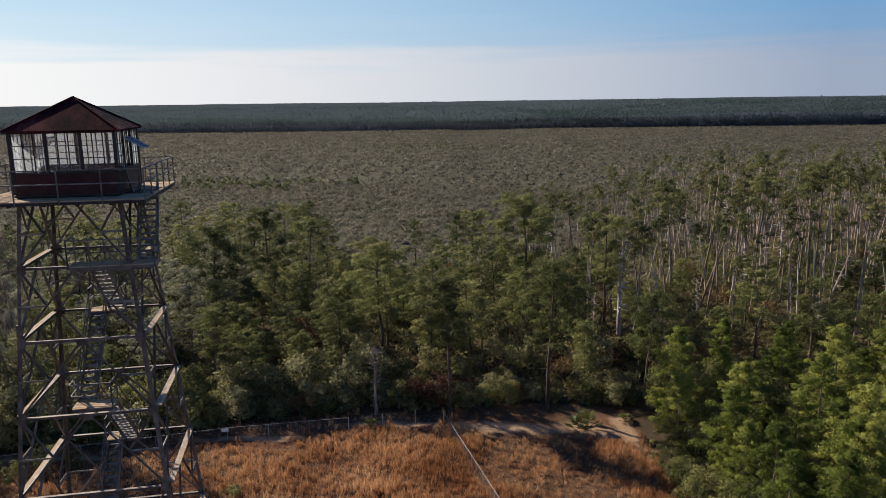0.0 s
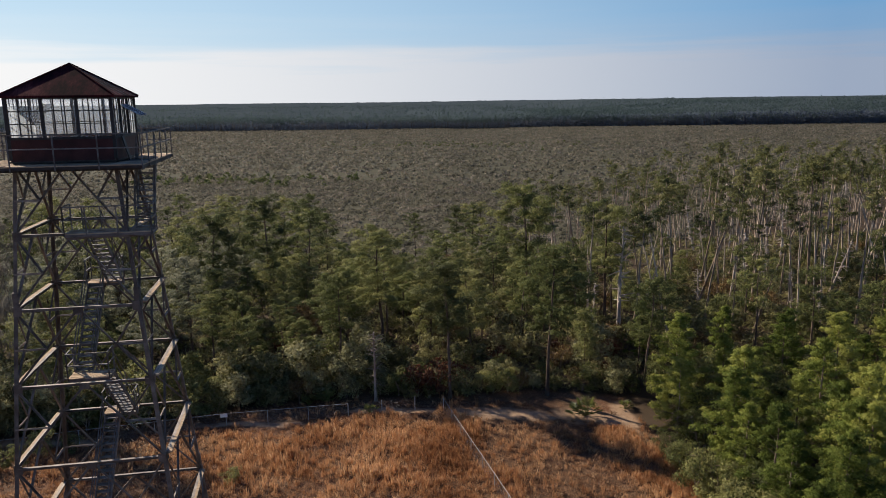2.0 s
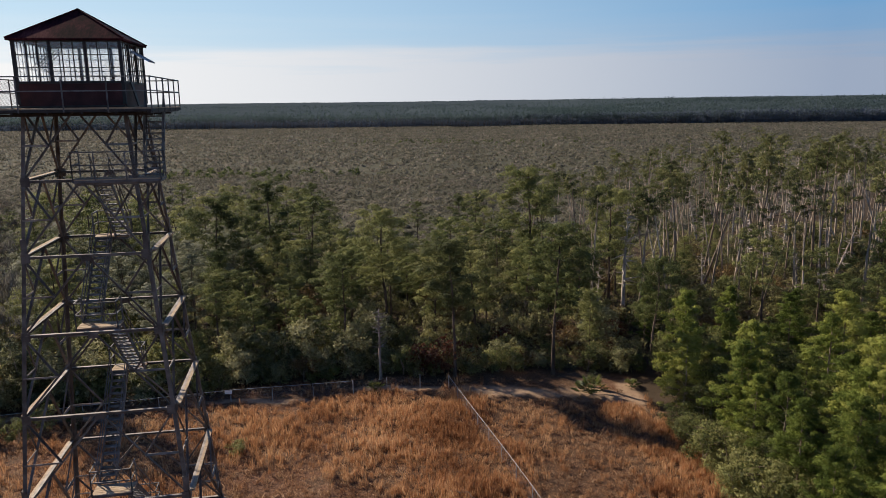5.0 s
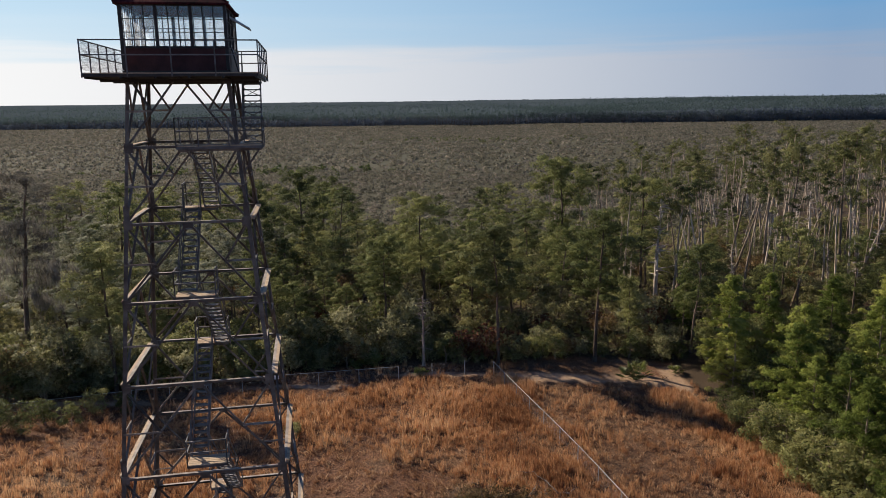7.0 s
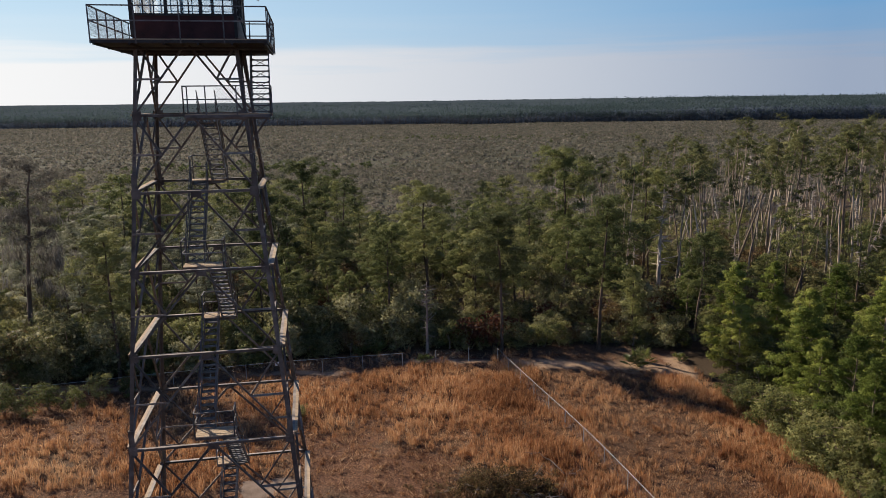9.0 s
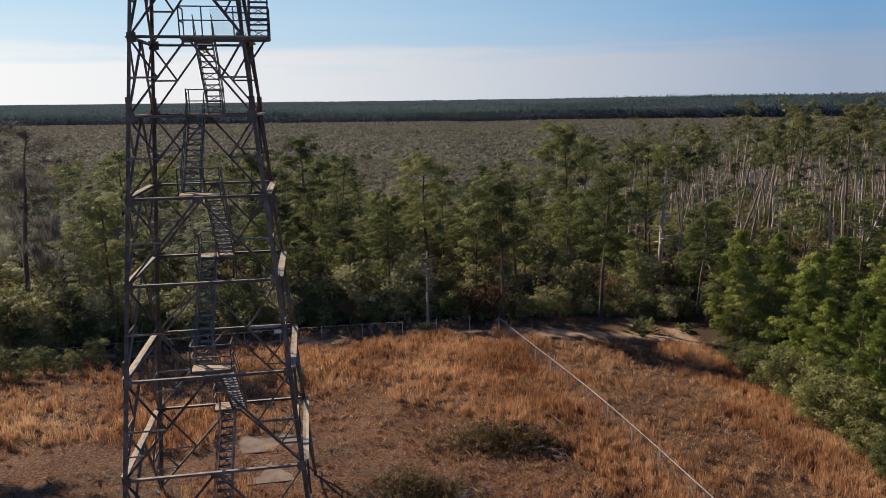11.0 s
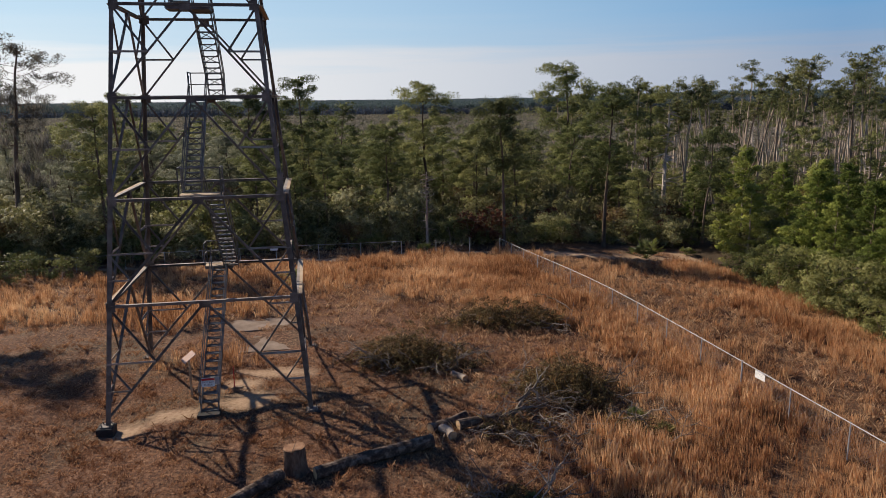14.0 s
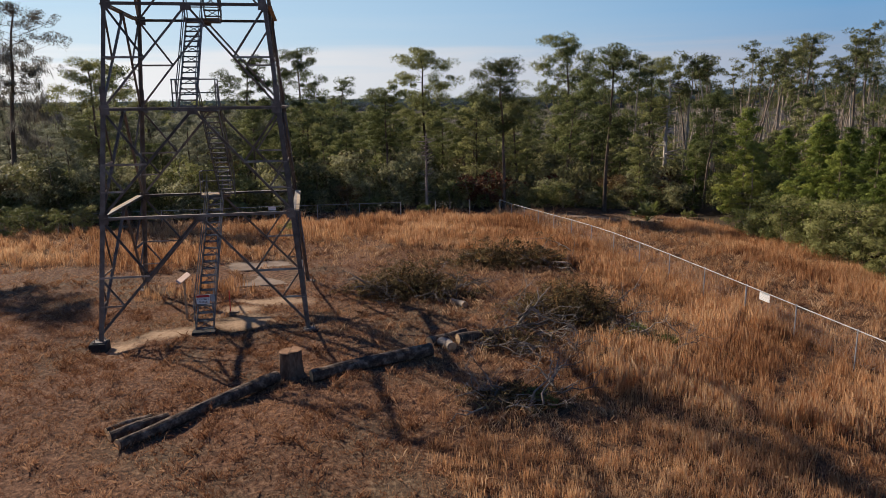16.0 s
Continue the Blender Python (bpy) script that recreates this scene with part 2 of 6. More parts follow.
# canopy sheet: shade between the crowns is in this colour too
HAZED_CANOPY = material("far_understory", [(0.050, 0.066, 0.076), (0.072, 0.090, 0.098)], 0.01, 0.9, 0, 0, 0.1, spec=0.0)
# shade low in the far forest's edge, plus haze, painted as one colour
FAR_SHADE_HAZE = material("far_shade_and_haze", [(0.091, 0.111, 0.142), (0.143, 0.170, 0.213)], 0.03, 0.9, 0, 0, 0.3, per_island=0.3, translucent=0.4, spec=0.0)
TAN_LEAF = material("tan_oak_leaves", [(0.10, 0.062, 0.026), (0.20, 0.128, 0.055), (0.31, 0.215, 0.105)], 0.5, 0.6, 0, 0, 6, per_island=0.4, translucent=0.3, spec=0.1, ragged=16.0)
FAR_TRUNK = material("far_trunks", [(0.05, 0.042, 0.036), (0.10, 0.085, 0.075)], 0.05, 0.9, 0, 0, 1.0, per_island=0.5)
TALL_GRASS = material("broomsedge", [(0.211, 0.093, 0.043), (0.479, 0.252, 0.121), (0.719, 0.477, 0.268)], 0.16, 0.8, 0, 0, 2.0, per_island=0.30, translucent=0.40, spec=0.1)
STRAW = material("matted_straw", [(0.171, 0.083, 0.045), (0.380, 0.221, 0.119), (0.608, 0.414, 0.251)], 0.3, 0.85, 0, 0, 3.0, per_island=0.5, translucent=0.35, spec=0.1)
TUSSOCK = material("dead_tussocks", [(0.10, 0.042, 0.022), (0.24, 0.115, 0.058), (0.42, 0.24, 0.13)], 0.3, 0.85, 0, 0, 3.0, per_island=0.45, translucent=0.3, spec=0.1)
SHORT_GRASS = material("dead_mown_grass", [(0.134, 0.058, 0.032), (0.288, 0.141, 0.076), (0.499, 0.296, 0.167)], 0.25, 0.85, 0, 0, 3.0, per_island=0.50, translucent=0.35, spec=0.1)
PALM = material("palmetto_fronds", [(0.07, 0.095, 0.025), (0.16, 0.185, 0.05), (0.27, 0.26, 0.10)], 1.0, 0.5, 0, 0, 8, per_island=0.4, translucent=0.35, spec=0.5)
FROND = material("cut_fronds", [(0.10, 0.058, 0.028), (0.24, 0.125, 0.052), (0.40, 0.245, 0.115), (0.36, 0.30, 0.11)], 0.9, 0.8, 0, 0, 6, per_island=0.6, translucent=0.35, spec=0.1)
BRUSH = material("dried_brush", [(0.034, 0.022, 0.011), (0.085, 0.056, 0.022), (0.120, 0.088, 0.030), (0.22, 0.120, 0.050)], 1.3, 0.85, 0, 0, 8, per_island=0.35, translucent=0.2, ragged=24.0)

GLASS = bpy.data.materials.new("dusty_glass")
GLASS.use_nodes = True
g_n, g_l = GLASS.node_tree.nodes, GLASS.node_tree.links
g_t, g_d, g_m, g_m2 = g_n.new("ShaderNodeBsdfTransparent"), g_n.new("ShaderNodeBsdfTranslucent"), g_n.new("ShaderNodeMixShader"), g_n.new("ShaderNodeMixShader")
g_g = g_n.new("ShaderNodeBsdfGlossy")
g_g.inputs["Roughness"].default_value = 0.08
g_d.inputs["Color"].default_value = (0.72, 0.80, 0.90, 1)
g_m.inputs[0].default_value, g_m2.inputs[0].default_value = 0.16, 0.06
g_l.new(g_t.outputs[0], g_m.inputs[1])
g_l.new(g_d.outputs[0], g_m.inputs[2])
g_l.new(g_m.outputs[0], g_m2.inputs[1])
g_l.new(g_g.outputs[0], g_m2.inputs[2])
g_l.new(g_m2.outputs[0], g_n["Material Output"].inputs["Surface"])


# ---------------------------------------------------------------- mesh helpers
rng = np.random.default_rng(7)


def part(name, bm, mat, parent=None, label=""):
    """Link a bmesh as one mesh object under a thing or part."""
    me = bpy.data.meshes.new(name)
    bm.to_mesh(me)
    bm.free()
    me.materials.append(mat)
    ob = new(name, me)
    ob.parent = parent
    return tagged(ob, label)


def thing(name, label, category, at=(0, 0, 0), group="", kind="", turn=0.0):
    ob = new(name)
    ob.empty_display_size = 0.3
    ob.matrix_basis = pose(*at, 0, 0, turn)
    return tagged(ob, label, category, group, kind)


NORMALS = {}     # the foliage meshes' own normals, by mesh name


def arrays_mesh(name, verts, faces, mat, smooth=False, normals=None):
    """A mesh from numpy arrays: verts (n, 3), faces (m, 3), normals (n, 3) where foliage is to be shaded by its cushions."""
    me = bpy.data.meshes.new(name)
    verts, faces = np.asarray(verts, np.float32), np.asarray(faces, np.int32)
    me.vertices.add(len(verts))
    me.vertices.foreach_set("co", verts.ravel())
    me.loops.add(faces.size)
    me.loops.foreach_set("vertex_index", faces.ravel())
    me.polygons.add(len(faces))
    me.polygons.foreach_set("loop_start", np.arange(0, faces.size, faces.shape[1], dtype=np.int32))
    me.update(calc_edges=True)
    if smooth or normals is not None:
        me.polygons.foreach_set("use_smooth", np.ones(len(faces), bool))
    if normals is None:
        me.validate()
    else:
        me.normals_split_custom_set_from_vertices(np.asarray(normals, np.float32))
        NORMALS[me.name] = normals
    me.materials.append(mat)
    return me


def prism(bm, a, b, profile, up=(0, 0, 1)):
    """Sweep a closed profile of (u, v) from a to b; u lies sideways, v towards up."""
    a, b = Vector(a), Vector(b)
    d = (b - a).normalized()
    up = Vector(up)
    s = d.cross(up)
    if s.length < 1e-3:
        s = d.cross(Vector((0, 1, 0)))
    s.normalize()
    v = s.cross(d)
    rings = [[bm.verts.new(p + s * q[0] + v * q[1]) for q in profile] for p in (a, b)]
    k = len(profile)
    for i in range(k):
        bm.faces.new((rings[0][i], rings[0][(i + 1) % k], rings[1][(i + 1) % k], rings[1][i]))
    bm.faces.new(rings[0][::-1])
    bm.faces.new(rings[1])


def rect(w, h):
    return [(-w / 2, -h / 2), (w / 2, -h / 2), (w / 2, h / 2), (-w / 2, h / 2)]


def angle(w, t):
    return [(-w / 2, -w / 2), (w / 2, -w / 2), (w / 2, -w / 2 + t), (-w / 2 + t, -w / 2 + t), (-w / 2 + t, w / 2), (-w / 2, w / 2)]


def ring(r, k=6):
    return [(r * math.cos(2 * math.pi * i / k), r * math.sin(2 * math.pi * i / k)) for i in range(k)]


def beam(name, a, b, profile, mat, parent, label="", up=(0, 0, 1)):
    bm = bmesh.new()
    prism(bm, a, b, profile, up)
    bmesh.ops.recalc_face_normals(bm, faces=bm.faces)
    return part(name, bm, mat, parent, label)


def box(bm, c, s):
    x, y, z = c
    prism(bm, (x, y, z - s[2] / 2), (x, y, z + s[2] / 2), rect(s[0], s[1]), (0, 1, 0))


def smooth(a, b, v):
    t = np.clip((v - a) / (b - a), 0, 1)
    return t * t * (3 - 2 * t)


def terrain(x, y):
    """Height of the ground."""
    x, y = np.asarray(x, float), np.asarray(y, float)
    near = np.exp(-((x / 90) ** 2 + (y / 90) ** 2))
    z = -0.85 * smooth(8, 34, y) - 1.0 * smooth(15, 33, x) * smooth(120, 60, x) - 0.6 * smooth(40, 120, y)
    z = z + near * (0.10 * np.sin(x * 0.9 + 1.3 * np.sin(y * 0.5)) * np.cos(y * 0.8 + np.sin(x * 0.37)) + 0.05 * np.sin(x * 2.3 + y * 1.7))
    z = z - 0.30 * np.exp(-((x + 3.2) ** 2 + (y + 4.8) ** 2) / 3.0)
    return z + 0.7 * np.sin(x * 0.02) * np.sin(y * 0.017 + 0.6) * smooth(60, 250, y) + 14 * smooth(1500, 4500, y) + 6 * smooth(1800, 4200, y) * smooth(-400, 2500, x) + 12.5 * smooth(850, 1230, y) * smooth(190, 520, x) * smooth(4500, 1500, y)


def ground_z(x, y):
    return float(terrain(x, y))


def broad_z(x, y):
    """The lie of the land without its small bumps."""
    return float(-0.85 * smooth(8, 34, y) - 1.0 * smooth(15, 33, x))


# ---------------------------------------------------------------- ground
def ground_material():
    m = bpy.data.materials.new("sandy_ground")
    m.use_nodes = True
    n, l = m.node_tree.nodes, m.node_tree.links
    bsdf = n["Principled BSDF"]
    bsdf.inputs["Roughness"].default_value, bsdf.inputs["Specular IOR Level"].default_value = 0.95, 0.15
    co, at = n.new("ShaderNodeTexCoord"), n.new("ShaderNodeAttribute")
    at.attribute_name = "cover"
    sep = n.new("ShaderNodeSeparateColor")
    l.new(at.outputs["Color"], sep.inputs[0])

    def noisy(scale, detail=6, rough=0.6):
        t = n.new("ShaderNodeTexNoise")
        t.inputs["Scale"].default_value, t.inputs["Detail"].default_value, t.inputs["Roughness"].default_value = scale, detail, rough
        l.new(co.outputs["Object"], t.inputs["Vector"])
        return t.outputs["Fac"]

    def ramp(fac, stops):
        r = n.new("ShaderNodeValToRGB")
        els = r.color_ramp.elements
        while len(els) < len(stops):
            els.new(0.5)
        for e, (p, c) in zip(els, stops):
            e.position, e.color = p, (*c, 1)
        l.new(fac, r.inputs[0])
        return r.outputs[0]

    def mixed(fac, a, b):
        x = n.new("ShaderNodeMix")
        x.data_type = "RGBA"
        l.new(fac, x.inputs["Factor"])
        l.new(a, x.inputs["A"])
        l.new(b, x.inputs["B"])
        return x.outputs["Result"]

    def edge(channel, noise_out, soft):
        """Break a cover mask up with noise."""
        a, b = n.new("ShaderNodeMath"), n.new("ShaderNodeMapRange")
        a.operation = "ADD"
        l.new(channel, a.inputs[0])
        l.new(noise_out, a.inputs[1])
        b.inputs["From Min"].default_value, b.inputs["From Max"].default_value = 1.0 - soft, 1.0 + soft
        l.new(a.outputs[0], b.inputs["Value"])
        return b.outputs[0]

    fine, mid, wide = noisy(7, 10, 0.78), noisy(0.9, 6, 0.6), noisy(0.05, 5)
    thatch = mixed(mid, ramp(fine, [(0.38, (0.036, 0.017, 0.010)), (0.5, (0.140, 0.066, 0.037)), (0.63, (0.33, 0.180, 0.100))]),
                   ramp(fine, [(0.39, (0.034, 0.017, 0.011)), (0.52, (0.155, 0.080, 0.045)), (0.65, (0.35, 0.21, 0.125))]))
    grey = ramp(fine, [(0.38, (0.034, 0.022, 0.014)), (0.5, (0.110, 0.074, 0.045)), (0.64, (0.25, 0.185, 0.115))])
    thatch = mixed(ramp(noisy(0.16, 4), [(0.48, (0, 0, 0)), (0.60, (0.85, 0.85, 0.85))]), thatch, grey)
    sand = ramp(fine, [(0.3, (0.21, 0.130, 0.078)), (0.5, (0.38, 0.255, 0.160)), (0.75, (0.52, 0.375, 0.245))])
    litter = ramp(fine, [(0.3, (0.030, 0.022, 0.014)), (0.55, (0.075, 0.052, 0.032)), (0.8, (0.15, 0.10, 0.06))])
    plain_a = ramp(noisy(0.35, 8, 0.7), [(0.3, (0.048, 0.046, 0.028)), (0.55, (0.084, 0.078, 0.047)), (0.74, (0.13, 0.112, 0.075)), (0.84, (0.32, 0.27, 0.21))])
    plain_b = ramp(noisy(0.30, 8, 0.7), [(0.3, (0.046, 0.047, 0.026)), (0.6, (0.082, 0.078, 0.046)), (0.8, (0.125, 0.112, 0.072))])
    plain = mixed(wide, plain_a, plain_b)
    straw = ramp(fine, [(0.36, (0.040, 0.020, 0.011)), (0.5, (0.115, 0.062, 0.033)), (0.64, (0.26, 0.160, 0.092))])
    base = mixed(edge(at.outputs["Alpha"], mid, 0.35), thatch, straw)
    base = mixed(edge(sep.outputs["Red"], mid, 0.25), base, sand)
    base = mixed(edge(sep.outputs["Green"], mid, 0.25), base, litter)
    base = mixed(edge(sep.outputs["Blue"], mid, 0.3), base, plain)
    l.new(base, bsdf.inputs["Base Color"])
    b = n.new("ShaderNodeBump")
    b.inputs["Strength"].default_value, b.inputs["Distance"].default_value = 0.7, 0.06
    l.new(fine, b.inputs["Height"])
    l.new(b.outputs[0], bsdf.inputs["Normal"])
    return m


def blob(x, y, cx, cy, rx, ry):
    return np.clip(1.25 - np.sqrt(((x - cx) / rx) ** 2 + ((y - cy) / ry) ** 2), 0, 1)


def sand_cover(x, y):
    s = np.zeros_like(x)
    for cx, cy, rx, ry in ((1.7, -2.2, 1.7, 1.1), (-1.0, -3.6, 1.7, 0.8), (2.2, 0.9, 2.6, 0.9), (1.0, -0.6, 1.2, 0.8), (-2.6, -4.6, 1.4, 0.8), (-0.1, -13.7, 0.35, 0.25), (-1.2, 8.3, 1.8, 0.6), (29.6, 30.4, 1.6, 2.0),
                           (31.4, 31.5, 1.5, 5.0), (20.5, 30.8, 7.0, 1.7), (27.5, 31.6, 4.0, 2.2), (10.0, 31.4, 6.0, 0.9), (-1.5, 28.6, 8.0, 0.7), (-18.0, 25.2, 9.0, 0.8)):
        s = np.maximum(s, blob(x, y, cx, cy, rx, ry))
    return s * 0.85


def forest_edge(x):
    """y beyond which the wood begins."""
    x = np.asarray(x, float)
    return np.where(x < 15, 33.5 - 0.32 * np.clip(4 - x, 0, 60), np.where(x < 24, 33.5 + 0.26 * (x - 15), 35.8))


def in_wood(x, y):
    right = smooth(32.0, 34.5, x + 0.06 * (y - 20)) * smooth(-60, -50, y)
    return np.maximum(smooth(0, 2.0, y - forest_edge(x)), right)


def plain_cover(x, y):
    """1 out on the open scrub behind the belt of wood."""
    depth = 62 + 0.34 * np.clip(x, -200, 0) * -0.1 + 0.85 * np.clip(x - 5, 0, 150)
    return smooth(-8, 14, y - depth)


def lane(x, y):
    s = x + 0.244 * y + 0.5 * np.sin(y * 0.6)
    return smooth(23.4, 24.8, s) * smooth(31.0, 29.0, s - 0.16 * y)


def fence_line(x):
    """y of the back fence and of the track that goes on from it."""
    return np.interp(x, (-38, -25, -15.1, -4, 6.3, 12.2, 14.8, 20, 32), (17.2, 21.6, 25.0, 28.3, 30.2, 31.6, 31.2, 30.0, 29.5))


def tall_cover(x, y):
    """Share of tall broomsedge: high at the back and to the side, bare round the tower and the logs."""
    inner = np.interp(y, (-24, -14.3, -9.6, -3.0, 5.5, 9.0, 11.8, 15.8, 20, 24), (8.5, 10.6, 13.4, 17.4, 17.0, 15.5, 10.2, 3.7, -3.0, -8.0))
    t = smooth(-1.6, 1.6, x - inner + 1.1 * np.sin(y * 0.9) + 0.8 * np.sin(x * 1.3 + y * 0.4))
    t = np.maximum(t, 0.45 * smooth(6.5, 9.0, y + 0.8 * np.sin(x * 0.7)) * smooth(16.5, 12.5, y + 0.5 * x * 0.1) * smooth(2, -2, x))
    t = np.maximum(t, 0.31 * smooth(12, 17, y))
    # shorter matted grass towards the near side
    t = t * (0.80 + 0.20 * smooth(-12.0, -8.5, y + 0.6 * (x - 14) + 1.2 * np.sin(x * 0.8)))
    t = t * (1 - 0.55 * smooth(14, 8, x) * smooth(11, 15, y))
    # mown lane between the fence and the wood
    t = t * (1 - 0.9 * lane(x, y))
    t = t * (0.08 + 0.92 * smooth(0.4, 3.0, fence_line(x) - y + 0.7 * np.sin(x * 0.9)))
    t = t * (1 - 0.6 * blob(x, y, 6.6, 11.0, 3.4, 1.8))
    return np.maximum(t, 0.35 * blob(x, y, -1.9, 2.6, 2.6, 1.8) * (y > 0.8))


def mid_cover(x, y):
    """Share of knee-high straw between the tall stands and the mown turf."""
    m = np.maximum(smooth(-8, 2, x - 14 + 0.25 * (y + 10)) * 0.7, 0.58 * smooth(6, 12, y))
    m = np.maximum(m, 0.6 * blob(x, y, 12.5, -1.0, 7.0, 8.0))
    m = np.maximum(m, 1.5 * smooth(8.5, 12.5, x - 0.15 * (y + 14)) * smooth(-8.0, -11.5, y + 0.6 * (x - 14)))
    m = m * (0.25 + 0.75 * smooth(0.2, 2.4, fence_line(x) - y))
    return m * (1 - 0.3 * lane(x, y)) * (1 - 0.75 * blob(x, y, 9.0, -1.8, 4.0, 2.6)) * (1 - 0.6 * tall_cover(x, y))


def make_ground():
    xs = np.concatenate([-np.geomspace(6000, 48, 34)[:-1], np.arange(-48, 52, 0.55), np.geomspace(52, 6000, 34)])
    ys = np.concatenate([-np.geomspace(2500, 42, 22)[:-1], np.arange(-42, 44, 0.55), np.geomspace(44, 4900, 60)])
    gx, gy = np.meshgrid(xs, ys, indexing="ij")
    z = terrain(gx, gy)
    verts = np.stack([gx, gy, z], -1).reshape(-1, 3)
    i, j = np.meshgrid(np.arange(len(xs) - 1), np.arange(len(ys) - 1), indexing="ij")
    a = (i * len(ys) + j).ravel()
    faces = np.stack([a, a + len(ys), a + len(ys) + 1, a + 1], -1)
    me = arrays_mesh("ground", verts, faces, ground_material(), True)
    col = me.color_attributes.new("cover", "FLOAT_COLOR", "POINT")
    wood, plain = in_wood(gx, gy), plain_cover(gx, gy)
    rgba = np.stack([sand_cover(gx, gy), wood * 0.95, plain * 0.95, np.maximum(0.9 * tall_cover(gx, gy), 0.8 * lane(gx, gy) * smooth(-22, -16, gy)) * (1 - wood)], -1)
    col.data.foreach_set("color", rgba.astype(np.float32).ravel())
    tagged(new("ground", me), "sandy ground with dead brown thatch, pine litter and open scrub", "ground", "", "structure")


make_ground()

# ---------------------------------------------------------------- lookout tower
TURN = 10.25
LEVEL = [0.0, 4.62, 8.60, 12.36, 15.69, 18.78, 21.71, 24.45]
HALF0, HALF7 = 3.93, 1.87
tower = thing("lookout_tower", "tall weathered steel lookout tower with glazed cab in dead grass", "lookout tower", (0, 0, 0), turn=TURN)


def half(z):
    return HALF0 + (HALF7 - HALF0) * z / 24.5


SIDES = [((-1, -1), (1, -1)), ((1, -1), (1, 1)), ((1, 1), (-1, 1)), ((-1, 1), (-1, -1))]
CORNERS = [(-1, -1), (1, -1), (1, 1), (-1, 1)]


def corner(c, z, inset=0.0):
    h = half(z) - inset
    return Vector((c[0] * h, c[1] * h, z))


def mid(a, b, f=0.5):
    return a.lerp(b, f)


for c in CORNERS:
    # leg: an angle with its heel outwards, in three bolted lengths
    leg = None
    for lo, hi, w in ((0.05, LEVEL[2] + 0.5, 0.175), (LEVEL[2] + 0.5, LEVEL[5] + 0.4, 0.15), (LEVEL[5] + 0.4, LEVEL[7], 0.13)):
        bm = bmesh.new()
        t = 0.028
        prof = [(0, 0), (w, 0), (w, t), (t, t), (t, w), (0, w)]
        prof = [(-c[0] * u, -c[1] * v) for u, v in prof]
        a, b = corner(c, lo), corner(c, hi)
        rings = [[bm.verts.new(p + Vector((u, v, 0))) for u, v in prof] for p in (a, b)]
        for i in range(6):
            bm.faces.new((rings[0][i], rings[0][(i + 1) % 6], rings[1][(i + 1) % 6], rings[1][i]))
        bm.faces.new(rings[0][::-1]), bm.faces.new(rings[1])
        if lo > 1:
            box(bm, corner(c, lo) - Vector((c[0] * 0.09, c[1] * -0.012, 0)), (0.20, 0.03, 0.7))
            box(bm, corner(c, lo) - Vector((c[0] * -0.012, c[1] * 0.09, 0)), (0.03, 0.20, 0.7))
        bmesh.ops.recalc_face_normals(bm, faces=bm.faces)
        leg = part("leg", bm, STEEL, tower)
    # foot plate and concrete pier
    bm = bmesh.new()
    box(bm, (c[0] * 3.9, c[1] * 3.9, 0.04), (0.42, 0.42, 0.05))
    for sx, sy in CORNERS:
        prism(bm, (c[0] * 3.9 + sx * 0.15, c[1] * 3.9 + sy * 0.15, 0.06), (c[0] * 3.9 + sx * 0.15, c[1] * 3.9 + sy * 0.15, 0.16), ring(0.025), (0, 1, 0))
    part("base_plate", bm, STEEL, tower)
    bm = bmesh.new()
    prism(bm, (c[0] * 3.92, c[1] * 3.92, -0.5), (c[0] * 3.92, c[1] * 3.92, 0.02), rect(0.62, 0.62), (0, 1, 0))
    bmesh.ops.bevel(bm, geom=[e for e in bm.edges], offset=0.02, segments=1, affect="EDGES")
    part("footing", bm, DARK_CONCRETE, tower, "dark concrete footing")

for p in range(7):
    lo, hi = LEVEL[p], LEVEL[p + 1]
    heavy = p < 2
    for s, (ca, cb) in enumerate(SIDES):
        out = Vector((ca[0] + cb[0], ca[1] + cb[1], 0)).normalized()
        A, B, C, D = corner(ca, lo + (0.25 if p == 0 else 0.0), 0.03), corner(cb, lo + (0.25 if p == 0 else 0.0), 0.03), corner(ca, hi, 0.03), corner(cb, hi, 0.03)
        M = mid(C, D)
        w = 0.098 if heavy else 0.082
        if p < 6:
            run = (D - C).normalized()
            # strip added to stand for the sunlit top of the strut
            beam("strut_cap", C + run * 0.12 + Vector((0, 0, 0.062)), D - run * 0.12 + Vector((0, 0, 0.062)), rect(0.13 if heavy or p < 4 else 0.09, 0.018), SUNLIT_STEEL, tower, "pale strip added for the strut's sunlit top")
            beam("strut", C, D, [(-0.055, -0.035), (0.055, -0.035), (0.055, 0.05), (0.037, 0.05), (0.037, -0.017), (-0.055, -0.017)], STEEL, tower)
        for end, top in ((A, C), (B, D)):
            beam("brace", M - out * 0.02, end - out * 0.02, angle(w, 0.02), STEEL, tower, up=out)
            q = mid(M, end)
            leg_q = corner(ca if top is C else cb, q.z, 0.03)
            beam("tie", q, leg_q, angle(0.075, 0.014), SUNLIT_STEEL, tower)
            beam("tie", q, top, angle(0.075, 0.014), STEEL, tower, up=out)
            if heavy:
                q2 = mid(q, end)
                beam("tie", q2, corner(ca if top is C else cb, q2.z, 0.03), angle(0.065, 0.014), SUNLIT_STEEL, tower)
                beam("tie", q2, leg_q, angle(0.065, 0.014), STEEL, tower, up=out)
        if p < 6:
            side = (D - C).normalized()
            for centre, wide, high in ((M - Vector((0, 0, 0.09)), 0.38, 0.22), (C + side * 0.13, 0.30, 0.36), (D - side * 0.13, 0.30, 0.36)):
                beam("gusset_plate", centre + out * 0.05, centre + out * 0.064, rect(wide, high), STEEL, tower)

